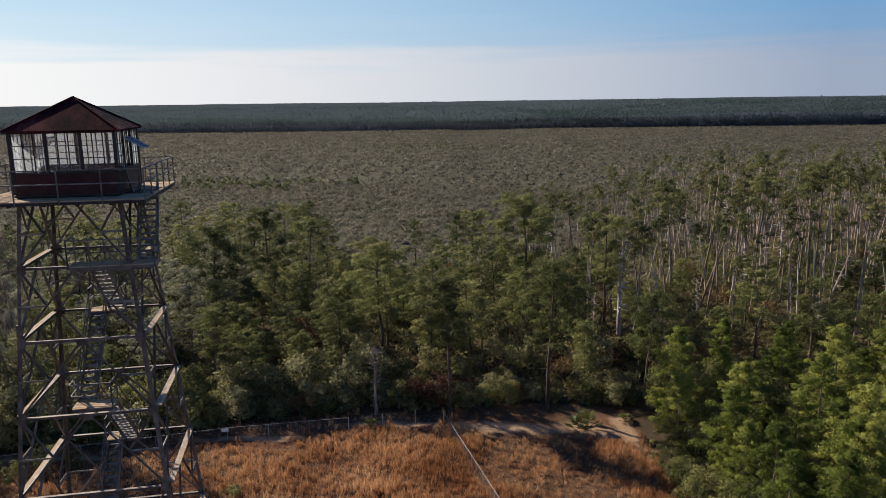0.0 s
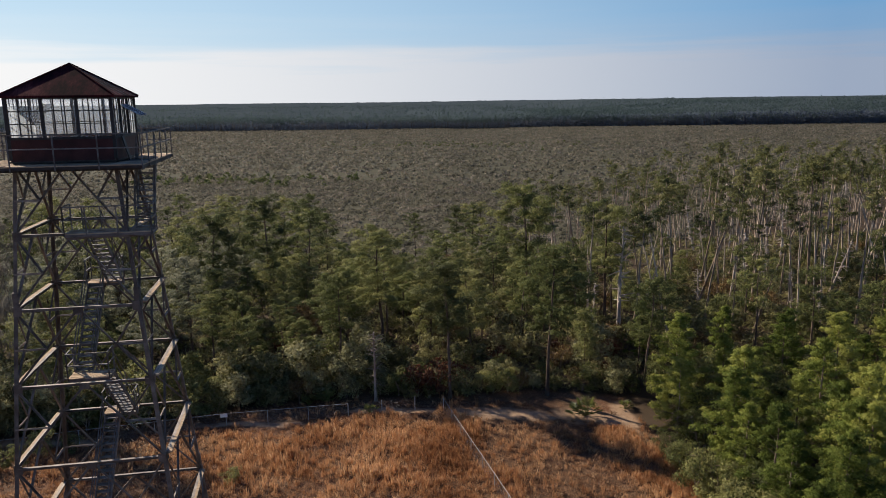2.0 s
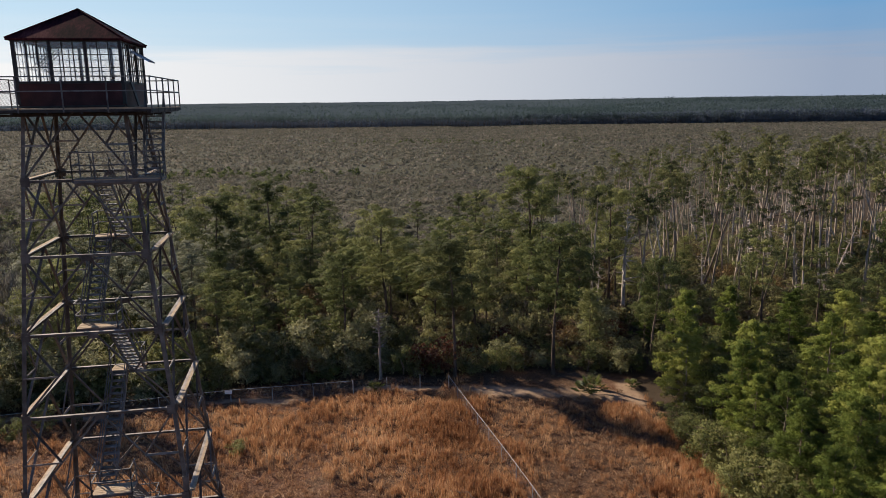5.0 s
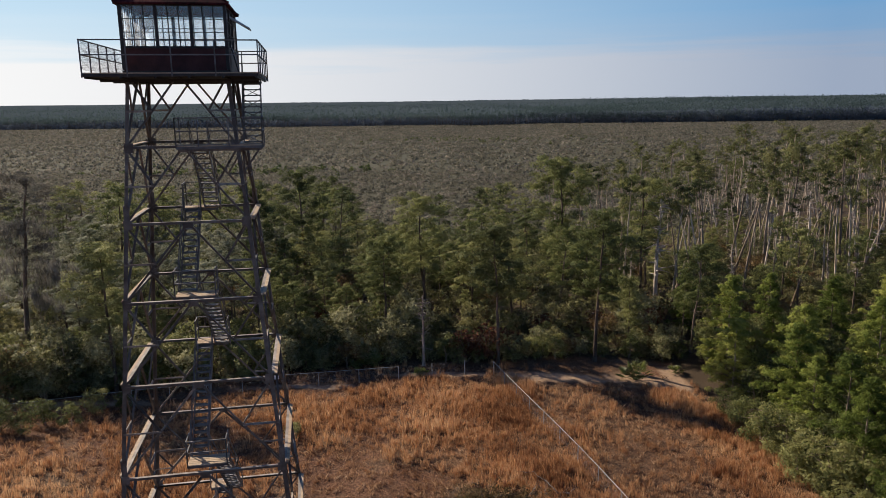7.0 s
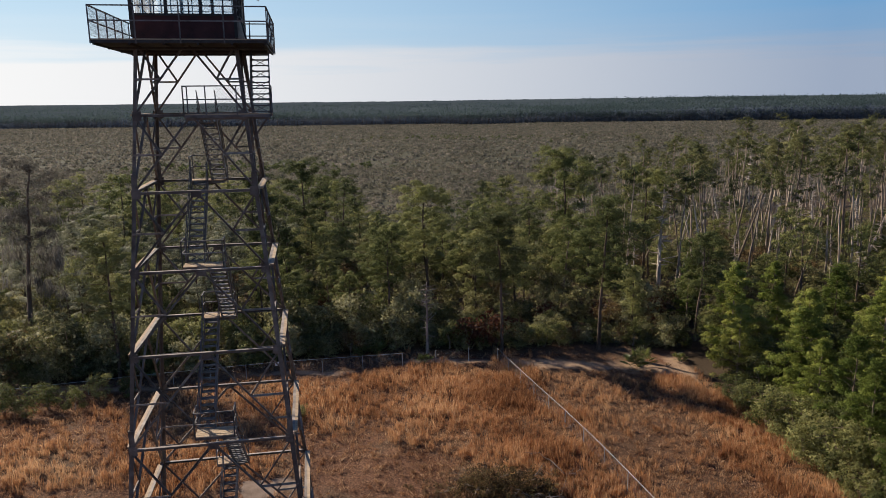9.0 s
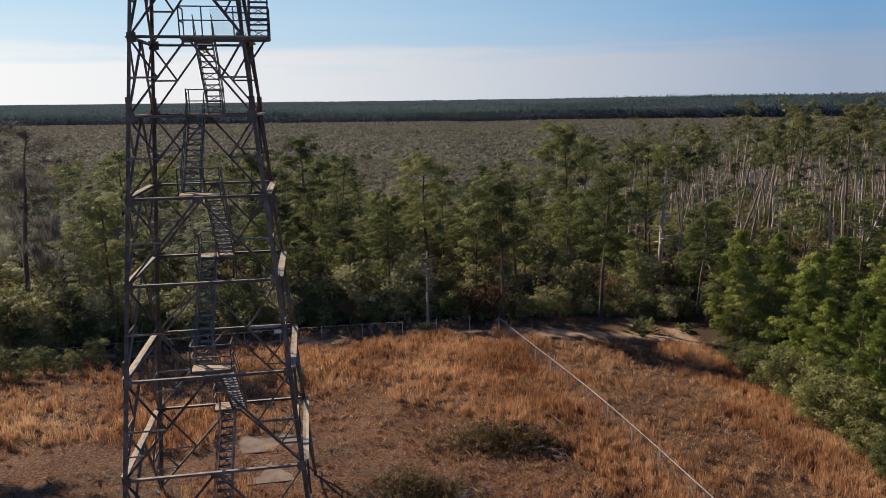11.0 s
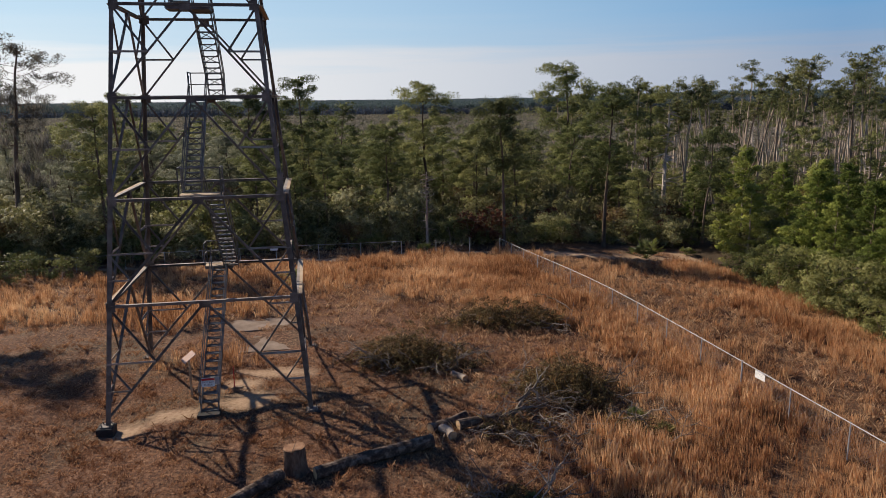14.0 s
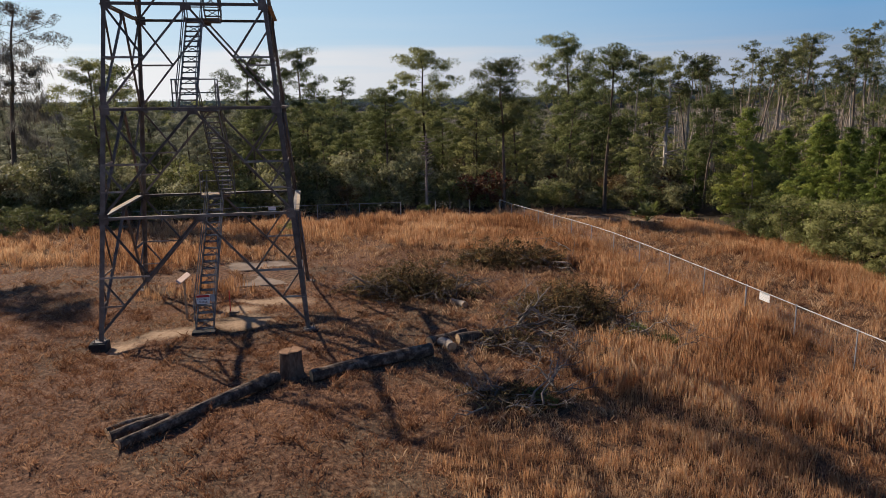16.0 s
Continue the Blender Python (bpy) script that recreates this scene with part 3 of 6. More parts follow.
# stairs: up at the left from front to back, back up at the right from back to front
FRONT = {0: -3.75, 2: -2.45, 4: -1.95, 6: -1.75}
BACK = {1: 2.75, 3: 2.05, 5: 1.75}


def rail_post(parent, a, b):
    beam("rail_post", a, b, rect(0.045, 0.045), STAIR_STEEL, parent, up=(0, 1, 0))


def rail_bar(parent, a, b):
    beam("rail_bar", a, b, rect(0.045, 0.045), STAIR_STEEL, parent)


def flight(x, y0, z0, y1, z1, width=0.66, rails=True):
    run = beam("stair_flight", (x - width / 2, y0, z0), (x - width / 2, y1, z1), rect(0.03, 0.20), STAIR_STEEL, tower)
    beam("stringer", (x + width / 2, y0, z0), (x + width / 2, y1, z1), rect(0.03, 0.20), STAIR_STEEL, run)
    n = max(3, round((z1 - z0) / 0.225))
    tread = None
    for i in range(n):
        f = (i + 0.5) / n
        y, z = y0 + (y1 - y0) * f, z0 + (z1 - z0) * f
        if tread is None:
            bm = bmesh.new()
            box(bm, (0, 0, 0), (width - 0.04, 0.22, 0.05))
            tread = part("tread", bm, STAIR_STEEL, run)
        else:
            tread = new("tread", tread.data)
            tread.parent = run
        tread.location = (x, y, z)
    # thin cross ties under the treads
    for i in range(0, n - 1, 2):
        f0, f1 = (i + 0.5) / n, (i + 2.0) / n
        p0 = Vector((x - width / 2, y0 + (y1 - y0) * f0, z0 + (z1 - z0) * f0 - 0.05))
        p1 = Vector((x + width / 2, y0 + (y1 - y0) * f1, z0 + (z1 - z0) * f1 - 0.05))
        beam("cross_tie", p0, p1, rect(0.026, 0.026), STAIR_STEEL, run)
        beam("cross_tie", Vector((p1.x, p0.y, p0.z)), Vector((p0.x, p1.y, p1.z)), rect(0.026, 0.026), STAIR_STEEL, run)
    if rails:
        for sx in (-1, 1):
            xx = x + sx * (width / 2 + 0.02)
            for h in (0.52, 0.95):
                beam("handrail", (xx, y0, z0 + h), (xx, y1, z1 + h), rect(0.035, 0.035), STAIR_STEEL, run)
            for f in (0.04, 0.5, 0.96):
                y, z = y0 + (y1 - y0) * f, z0 + (z1 - z0) * f
                beam("baluster", (xx, y, z), (xx, y, z + 0.95), rect(0.035, 0.035), STAIR_STEEL, run, up=(0, 1, 0))


def landing(x0, x1, y0, y1, z, open_sides="", boards=5):
    deck = beam("landing", ((x0 + x1) / 2, y0, z - 0.09), ((x0 + x1) / 2, y1, z - 0.09), rect(x1 - x0, 0.10), STAIR_STEEL, tower)
    bw = (y1 - y0) / boards
    for i in range(boards):
        beam("board", (x0 - 0.02, y0 + bw * (i + 0.5), z - 0.015 + 0.004 * (i % 2)), (x1 + 0.02, y0 + bw * (i + 0.5), z - 0.015), rect(bw - 0.012, 0.045), PLANK, deck)
    pts = {"f": ((x0, y0), (x1, y0)), "b": ((x0, y1), (x1, y1)), "l": ((x0, y0), (x0, y1)), "r": ((x1, y0), (x1, y1))}
    for k, (a, b) in pts.items():
        if k in open_sides:
            continue
        for h in (0.55, 1.05):
            rail_bar(deck, (*a, z + h), (*b, z + h))
        for q in (a, b):
            rail_post(deck, (*q, z - 0.1), (*q, z + 1.07))
    return deck


XL, XR = -0.40, 0.40
for lv in range(0, 6):
    if lv % 2 == 0:
        x = -0.12 if lv == 0 else XL
        flight(x, FRONT[lv] + (0.0 if lv == 0 else 0.75), LEVEL[lv] + (0.1 if lv == 0 else 0), BACK[lv + 1], LEVEL[lv + 1])
    else:
        flight(XR if lv < 5 else 0.45, BACK[lv], LEVEL[lv], FRONT[lv + 1] + 0.75, LEVEL[lv + 1])
for lv in (2, 4):
    landing(-0.78, 0.80, FRONT[lv] - 0.1, FRONT[lv] + 0.75, LEVEL[lv] + 0.05, "b")
for lv in (1, 3, 5):
    landing(-0.80, 0.62 if lv > 1 else 0.45, BACK[lv], BACK[lv] + 0.8, LEVEL[lv] + 0.05, "f")
top_deck = landing(-0.22, 3.02, -2.25, -1.25, LEVEL[6] + 0.05, "b", 7)
rail_post(top_deck, (0.60, -2.25, LEVEL[6]), (0.60, -2.25, LEVEL[6] + 1.1))
rail_post(top_deck, (1.75, -2.25, LEVEL[6]), (1.75, -2.25, LEVEL[6] + 1.1))
bm = bmesh.new()
for k in range(-9, 16):
    for sgn in (-1, 1):
        xa, za, xb, zb = 0.9 + k * 0.135, 0.0, 0.9 + k * 0.135 + sgn * 1.0, 1.0
        lo, hi = (max(0.9, min(2.9, q)) for q in (xa, xb))
        if abs(hi - lo) > 0.05:
            prism(bm, (lo, -2.22, LEVEL[6] + 0.05 + abs(lo - xa)), (hi, -2.22, LEVEL[6] + 0.05 + abs(hi - xa)), rect(0.007, 0.007))
tagged(part("wire_mesh", bm, WIRE, top_deck, "woven wire infill"), kind="stuff")
beam("bearer", (-0.15, -2.1, LEVEL[6] - 0.1), (2.95, -2.1, LEVEL[6] - 0.1), rect(0.09, 0.14), STEEL, tower)
beam("bearer", (2.1, -2.4, LEVEL[6] - 1.2), (2.9, -2.4, LEVEL[6] - 0.1), rect(0.07, 0.07), STEEL, tower)
flight(2.60, -1.35, LEVEL[6], 0.15, 24.45, 0.68)

# timber boards on the side struts
for lv in (1, 2, 3, 4, 5, 6):
    h = half(LEVEL[lv])
    for sx in (-1, 1):
        beam("side_board", (sx * (h + 0.06), -h + 0.35, LEVEL[lv] + 0.04), (sx * (h + 0.06), h - 0.25, LEVEL[lv] + 0.04), rect(0.20, 0.06), PLANK, tower, "tan timber board")

# platform and catwalk
PW, PZ = 3.08, 24.55
platform = beam("platform", (0, -PW, PZ - 0.17), (0, PW, PZ - 0.17), rect(2 * PW, 0.10), CAB_FRAME, tower, "dark platform frame")
for x in np.linspace(-PW + 0.1, PW - 0.1, 6):
    beam("joist", (x, -PW + 0.02, PZ - 0.25), (x, PW - 0.02, PZ - 0.25), rect(0.08, 0.07), CAB_FRAME, platform)
for y in (-1.9, 0, 1.9):
    beam("girder", (-PW + 0.3, y, PZ - 0.33), (PW - 0.2, y, PZ - 0.33), rect(0.12, 0.09), CAB_FRAME, platform)
nb = 34
for i in range(nb):
    y = -PW + (i + 0.5) * 2 * PW / nb
    for x0, x1 in (((-PW - 0.02, PW + 0.02),) if abs(y) > 1.95 else ((-PW - 0.02, -1.9), (1.9, PW + 0.02))):
        if x0 > 0 and -1.35 < y < 0.2:
            x0 = 2.95
        beam("deck_board", (x0, y, PZ - 0.095 + 0.004 * (i % 3)), (x1, y, PZ - 0.095), rect(2 * PW / nb - 0.012, 0.045), PLANK, platform)
bm = bmesh.new()
for k in range(-8, 46):
    for sgn in (-1, 1):
        ya, yb = -PW + k * 0.135, -PW + k * 0.135 + sgn * 1.0
        lo, hi = (max(-PW + 0.03, min(PW - 0.03, q)) for q in (ya, yb))
        if abs(hi - lo) > 0.05:
            prism(bm, (-PW + 0.03, lo, PZ + 0.02 + abs(lo - ya)), (-PW + 0.03, hi, PZ + 0.02 + abs(hi - ya)), rect(0.006, 0.006))
tagged(part("wire_mesh", bm, WIRE, platform, "woven wire infill"), kind="stuff")
for a, b, n in (((-PW, -PW), (PW, -PW), 4), ((PW, -PW), (PW, PW), 5), ((PW, PW), (-PW, PW), 5), ((-PW, PW), (-PW, -PW), 5)):
    A, B = Vector((*a, 0)), Vector((*b, 0))
    for h in (0.55, 1.07):
        rail_bar(platform, A + Vector((0, 0, PZ + h)), B + Vector((0, 0, PZ + h)))
    for i in range(n):
        q = A.lerp(B, i / n)
        rail_post(platform, q + Vector((0, 0, PZ - 0.25)), q + Vector((0, 0, PZ + 1.09)))

# cab
CW = 1.88
SILL, HEAD = 25.42, 26.98
for a, b in (((-CW, -CW), (CW, -CW)), ((CW, -CW), (CW, CW)), ((CW, CW), (-CW, CW)), ((-CW, CW), (-CW, -CW))):
    A, B = Vector((*a, 0)), Vector((*b, 0))
    d = (B - A).normalized()
    n_out = Vector((d.y, -d.x, 0))
    up = Vector((0, 0, 1))
    wall = beam("cab_wall", A + up * (PZ + SILL) * 0.5 + d * 0.05, B + up * (PZ + SILL) * 0.5 - d * 0.05, rect(0.08, SILL - PZ + 0.06), CAB_RED, tower, "dark red painted sheet-metal wall")
    beam("wall_trim", A + up * SILL + n_out * 0.03, B + up * SILL + n_out * 0.03, rect(0.10, 0.05), CAB_FRAME, wall)
    beam("wall_trim", A + up * (PZ + 0.0) + n_out * 0.04, B + up * (PZ + 0.0) + n_out * 0.04, rect(0.07, 0.06), CAB_FRAME, wall)
    beam("header", A + up * (HEAD + 0.03), B + up * (HEAD + 0.03), rect(0.10, 0.12), CAB_FRAME, tower)
    beam("corner_post", A + up * (SILL - 0.8), A + up * (HEAD + 0.05), rect(0.12, 0.12), CAB_FRAME, tower, up=(0, 1, 0))
    for k in range(3):
        p0, p1 = A + (B - A) * (k / 3 + 0.012), A + (B - A) * ((k + 1) / 3 - 0.012)
        if k:
            beam("mullion", A + (B - A) * (k / 3) + up * SILL, A + (B - A) * (k / 3) + up * HEAD, rect(0.10, 0.10), CAB_FRAME, tower, up=d)
        sash = beam("window", p0 + up * (SILL + 0.045), p1 + up * (SILL + 0.045), rect(0.04, 0.04), CAB_FRAME, tower)
        for f in (0.0, 1 / 3, 2 / 3, 1.0):
            q = p0.lerp(p1, f)
            beam("stile" if f in (0.0, 1.0) else "muntin", q + up * (SILL + 0.02), q + up * (HEAD - 0.02), rect(0.032, 0.038), CAB_FRAME, sash, up=d)
        for f in (0.36, 0.68, 1.0):
            z = SILL + 0.03 + (HEAD - SILL - 0.06) * f
            beam("muntin", p0 + up * z, p1 + up * z, rect(0.028, 0.028), CAB_FRAME, sash)
        broken = (a, k) in (((CW, -CW), 1), ((-CW, CW), 1))
        if not broken:
            pane = beam("pane", p0 + up * (SILL + HEAD) / 2, p1 + up * (SILL + HEAD) / 2, rect(0.006, HEAD - SILL - 0.06), GLASS, sash)
            pane.visible_shadow = False
beam("cab_floor", (0, -CW, PZ - 0.03), (0, CW, PZ - 0.03), rect(2 * CW - 0.1, 0.05), CAB_FRAME, tower)
beam("cab_ceiling", (0, -CW, HEAD + 0.06), (0, CW, HEAD + 0.06), rect(2 * CW - 0.12, 0.04), WHITE_PAINT, tower, "white painted ceiling")

# pyramid roof with rolled seams
RE, RZ, RA = 2.06, 27.05, 28.31
FRONT = [i for i in range(4) if CORNERS[i][1] < 0 and CORNERS[(i + 1) % 4][1] < 0][0]     # seams are left off this slope, to fit the camera's view
bm = bmesh.new()
apex = bm.verts.new((0, 0, RA))
eave = [bm.verts.new((c[0] * RE, c[1] * RE, RZ)) for c in CORNERS]
low = [bm.verts.new((c[0] * RE, c[1] * RE, RZ - 0.07)) for c in CORNERS]
for i in range(4):
    j = (i + 1) % 4
    bm.faces.new((eave[i], eave[j], apex)), bm.faces.new((low[i], low[j], eave[j], eave[i]))
bm.faces.new(low[::-1])
bmesh.ops.recalc_face_normals(bm, faces=bm.faces)
roof = part("roof", bm, ROOF_RED, tower, "rust-streaked dark red sheet-metal hip roof")
for i in range(4):
    c, d = CORNERS[i], CORNERS[(i + 1) % 4]
    beam("hip_cap", (c[0] * RE, c[1] * RE, RZ + 0.02), (0, 0, RA + 0.02), rect(0.07, 0.05), ROOF_RED, roof)
    for f in (0.17, 0.34, 0.5, 0.66, 0.83):
        if i == FRONT:
            continue
        e = Vector((c[0], c[1], 0)).lerp(Vector((d[0], d[1], 0)), f) * RE
        g = 2 * min(f, 1 - f)
        inner = Vector((c[0] + d[0], c[1] + d[1], 0)).normalized()
        top = e - inner * RE * g
        beam("seam", e + Vector((0, 0, RZ + 0.008)), top + Vector((0, 0, RZ + (RA - RZ) * g + 0.008)), rect(0.024, 0.012), ROOF_SHEEN if i == 1 else ROOF_RED, roof)
bm = bmesh.new()
prism(bm, (0, 0, RA - 0.05), (0, 0, RA + 0.045), ring(0.05), (0, 1, 0))
part("finial", bm, ROOF_RED, roof)

# propped-open metal awning on the sunny side, a tilted sash inside and a loose panel on the catwalk
aw = Vector((CW + 0.06, -0.15, HEAD - 0.32))
awning = beam("awning", aw + Vector((0, -0.55, 0)), aw + Vector((0, 0.55, 0)), [(0.0, 0.0), (0.72, -0.42), (0.73, -0.40), (0.01, 0.02)], BLUE_TIN, tower, "pale blue-grey corrugated metal awning")
# every second rib is coloured dark to stand for a gap between slats
for k in range(7):
    y = -0.49 + k * 0.163
    beam("rib", aw + Vector((0.02, y, 0.03)), aw + Vector((0.72, y, -0.39)), rect(0.05, 0.05), CAB_FRAME if k % 2 else BLUE_TIN, awning)
bm = bmesh.new()
for f in (-0.7, -0.35, 0.0, 0.35, 0.7):
    prism(bm, (-1.75, f, SILL + 0.55), (-1.0, f, HEAD - 0.25), rect(0.035, 0.035))
for x, z in ((-1.75, SILL + 0.55), (-1.375, SILL + 0.93), (-1.0, HEAD - 0.25)):
    prism(bm, (x, -0.7, z), (x, 0.7, z), rect(0.035, 0.035))
part("tilted_sash", bm, GALV, tower, "white window sash tilted inwards")
beam("instrument_stand", (0, 0, PZ), (0, 0, PZ + 1.0), rect(0.45, 0.45), CAB_FRAME, tower, up=(0, 1, 0))
beam("leaning_panel", (2.2, -1.0, PZ - 0.04), (1.98, -1.0, PZ + 0.9), rect(0.34, 0.05), CAB_FRAME, tower, "loose dark metal panel", up=(1, 0, 0))

# ---------------------------------------------------------------- round the foot of the tower
def on_ground(x, y, dz=0.0):
    return Vector((x, y, ground_z(x, y) + dz))


def fence_z(x, y):
    """Foot of the wire, raised towards the near end to fit the camera's view."""
    return broad_z(x, y) + 0.2 * float(smooth(30, 2, y))


def chain_fence(name, pts, label, railed=None):
    """Chain-link fence along pts, with pipe posts, top rail and woven wire."""
    h = 1.2
    f = thing(name, label, "fence", (0, 0, 0))
    wv, wf = [], []
    for si, (a, b) in enumerate(zip(pts, pts[1:])):
        a, b = Vector((*a, 0)), Vector((*b, 0))
        length = (b - a).length
        n = max(1, round(length / 3.0))
        rail_ok = railed is None or railed[si]
        for i in range(n + 1):
            if i == n and si < len(pts) - 2:
                continue
            q = a.lerp(b, i / n)
            z = fence_z(q.x, q.y)
            beam("post", (q.x, q.y, z - 0.3), (q.x, q.y, z + h + 0.04), ring(0.028 if i % n else 0.04), GALV, f, up=(0, 1, 0))
            if i < n and rail_ok:
                r = a.lerp(b, (i + 1) / n)
                beam("top_rail", (q.x, q.y, z + h), (r.x, r.y, fence_z(r.x, r.y) + h), ring(0.020), GALV, f)
        step, run = 0.14, h - 0.06
        for k in range(int(length / step)):
            for lean in (-1, 1):
                s0 = k * step / length
                s1 = s0 + lean * run / length
                if not 0 <= s1 <= 1:
                    continue
                p, q = a.lerp(b, s0), a.lerp(b, s1)
                p.z, q.z = fence_z(p.x, p.y) + 0.03, fence_z(q.x, q.y) + h
                side = (b - a).normalized() * 0.0022
                across = Vector((-side.y, side.x, 0))
                base = len(wv)
                for end in (p, q):
                    wv.extend([end - side, end + side, end + across * 1.5])
                for u in range(3):
                    v = (u + 1) % 3
                    wf.append((base + u, base + v, base + 3 + v))
                    wf.append((base + u, base + 3 + v, base + 3 + u))
    ob = new("wire_mesh", arrays_mesh("wire_mesh", wv, wf, WIRE))
    ob.parent = f
    tagged(ob, "grey woven chain-link wire", kind="stuff")
    return f


chain_fence("chain_link_fence", [(14.8, 31.2), (22.65, -1.0), (26.2, -15.6), (29.0, -27.0)], "long galvanised chain-link fence running down through tall dead grass")
chain_fence("chain_link_fence", [(12.2, 31.6), (6.3, 30.2), (-4.0, 28.3), (-15.1, 25.0), (-25.0, 21.6), (-38.0, 17.2)], "galvanised chain-link fence along the shaded edge of the wood", [False, True, True, True, True])


def sign_board(name, at, turn, w, h, label, mat=SIGN_WHITE):
    s = thing(name, label, "sign", at, turn=turn)
    bm = bmesh.new()
    prism(bm, (0, -0.006, 0), (0, 0.006, 0), rect(w, h))
    part("board", bm, mat, s)
    return s


fence_sign = sign_board("fence_sign", on_ground(22.97, -2.05, 1.2), -76 + 180 + 180, 0.62, 0.36, "blank white metal sign wired to the chain-link fence")
sign_board("fence_sign", on_ground(-4.15, 28.2, 0.95), 8, 0.60, 0.30, "small pale metal sign on the shaded fence")


def text_on(parent, words, size, at, mat, name="lettering"):
    cu = bpy.data.curves.new(name, "FONT")
    cu.body, cu.size, cu.align_x, cu.align_y, cu.extrude = words, size, "CENTER", "CENTER", 0.001
    cu.materials.append(mat)
    ob = new(name, cu)
    ob.parent = parent
    ob.matrix_basis = pose(*at, 90, 0, 0)
    return ob


warn_at = Matrix.Rotation(radians(TURN), 4, "Z") @ Vector((-0.10, -3.62, 1.38))
warn = sign_board("warning_sign", warn_at, TURN, 0.50, 0.36, "white warning sign with a red band tied across the stair")
bm = bmesh.new()
prism(bm, (0, -0.012, 0.125), (0, -0.007, 0.125), rect(0.49, 0.09))
part("red_band", bm, SIGN_RED, warn)
text_on(warn, "DO NOT", 0.11, (0, -0.012, 0.015), SIGN_BLACK)
text_on(warn, "ENTER", 0.11, (0, -0.012, -0.105), SIGN_BLACK)
small = sign_board("small_notice", Matrix.Rotation(radians(TURN), 4, "Z") @ Vector((0.25, -3.60, 1.42)), TURN, 0.16, 0.30, "small grey notice tied to the stair rail", GALV)

# pink as the board looks in the sun; that light is in the colour
PINK_BOARD = material("sunlit_pink_board", [(0.40, 0.27, 0.22), (0.55, 0.38, 0.31)], 3.0, 0.8, 0, 0.1, 30)
# slanted board on a post beside the stair
post = thing("notice_post", "weathered post with a tilted pinkish board beside the stair", "signpost", on_ground(-0.75, -1.9), turn=TURN)
beam("post", (0, 0, -0.2), (0, 0, 1.75), rect(0.08, 0.08), PLANK, post, up=(0, 1, 0))
beam("tilted_board", (-0.24, -0.10, 1.60), (0.20, 0.10, 1.92), rect(0.46, 0.03), PINK_BOARD, post, "pinkish board with sunlight in its tone", up=(-0.5, -0.35, 0.85))
marker = thing("marker_stake", "thin rusty red stake on a small block beside the stair", "stake", on_ground(0.75, -0.9))
beam("stake", (0, 0, 0), (0, 0, 1.0), rect(0.035, 0.035), SIGN_RED, marker, up=(0, 1, 0))
beam("block", (-0.05, 0, 0.04), (0.35, 0, 0.04), rect(0.2, 0.09), CONCRETE, marker)

# concrete slab behind the tower and under the stair foot
slab = thing("concrete_slab", "pale cracked concrete slab in dead grass behind the tower", "slab", on_ground(1.0, 5.3), turn=TURN)
bm = bmesh.new()
prism(bm, (-1.6, 0, -0.02), (1.6, 0, -0.02), rect(2.5, 0.10))
bmesh.ops.bevel(bm, geom=list(bm.edges), offset=0.03, segments=1, affect="EDGES")
part("slab_block", bm, CONCRETE, slab)
slab = thing("concrete_slab", "low grey weathered concrete slab half grown over", "slab", on_ground(-0.4, 8.5), turn=TURN)
bm = bmesh.new()
prism(bm, (-2.0, 0, -0.04), (2.0, 0, -0.04), rect(2.2, 0.12))
bmesh.ops.bevel(bm, geom=list(bm.edges), offset=0.03, segments=1, affect="EDGES")
part("slab_block", bm, CONCRETE, slab)
pad = thing("stair_pad", "low dark wooden pad under the foot of the stair", "pad", Matrix.Rotation(radians(TURN), 4, "Z") @ Vector((-0.12, -3.85, 0.06)), turn=TURN)
bm = bmesh.new()
prism(bm, (-0.42, 0, 0), (0.42, 0, 0), rect(0.45, 0.28))
part("pad_block", bm, DARK_CONCRETE, pad)


def rough_log(name, a, b, r0, r1, label, parent=None, bark=LOG_BARK, seed=1, caps=True):
    """A felled log with knotty bark and pale sawn ends."""
    a, b = Vector(a), Vector(b)
    d = (b - a).normalized()
    s = d.cross(Vector((0, 0, 1))).normalized()
    v = s.cross(d)
    n, k = max(6, int((b - a).length / 0.25)), 14
    bm = bmesh.new()
    rings = []
    for i in range(n + 1):
        f = i / n
        c = a.lerp(b, f) + s * 0.06 * math.sin(f * 5 + seed)
        row = []
        for j in range(k):
            an = 2 * math.pi * j / k
            r = (r0 + (r1 - r0) * f) * (1 + 0.10 * noise.noise(Vector((f * n * 0.5, math.cos(an) * 1.5 + seed * 7, math.sin(an) * 1.5))) + 0.05 * noise.noise(Vector((f * n * 2.1, math.cos(an) * 4 + seed, math.sin(an) * 4))))
            row.append(bm.verts.new(c + (s * math.cos(an) + v * math.sin(an)) * r))
        rings.append(row)
    for i in range(n):
        for j in range(k):
            bm.faces.new((rings[i][j], rings[i][(j + 1) % k], rings[i + 1][(j + 1) % k], rings[i + 1][j]))
    bm.faces.new(rings[0][::-1]), bm.faces.new(rings[-1])
    bmesh.ops.recalc_face_normals(bm, faces=bm.faces)
    log = thing(name, label, "log", (0, 0, 0))
    trunk = part("bark", bm, bark, log)
    if caps:
        for c, dirn, r in ((a, -d, r0), (b, d, r1)):
            beam("sawn_end", c - dirn * 0.02, c + dirn * 0.012, ring(r * 0.93, 14), CUT_WOOD, log, "pale sawn wood face")
    return log


def lay(x, y, r):
    return on_ground(x, y, r * 0.85)


rough_log("felled_log", lay(1.25, -13.0, 0.16), lay(4.45, -8.55, 0.20), 0.16, 0.20, "long dark felled pine trunk lying on brown grass", seed=1)
rough_log("felled_log", lay(0.80, -12.5, 0.15), lay(1.95, -11.35, 0.15), 0.16, 0.15, "short dark log lying beside the long trunk", seed=2)
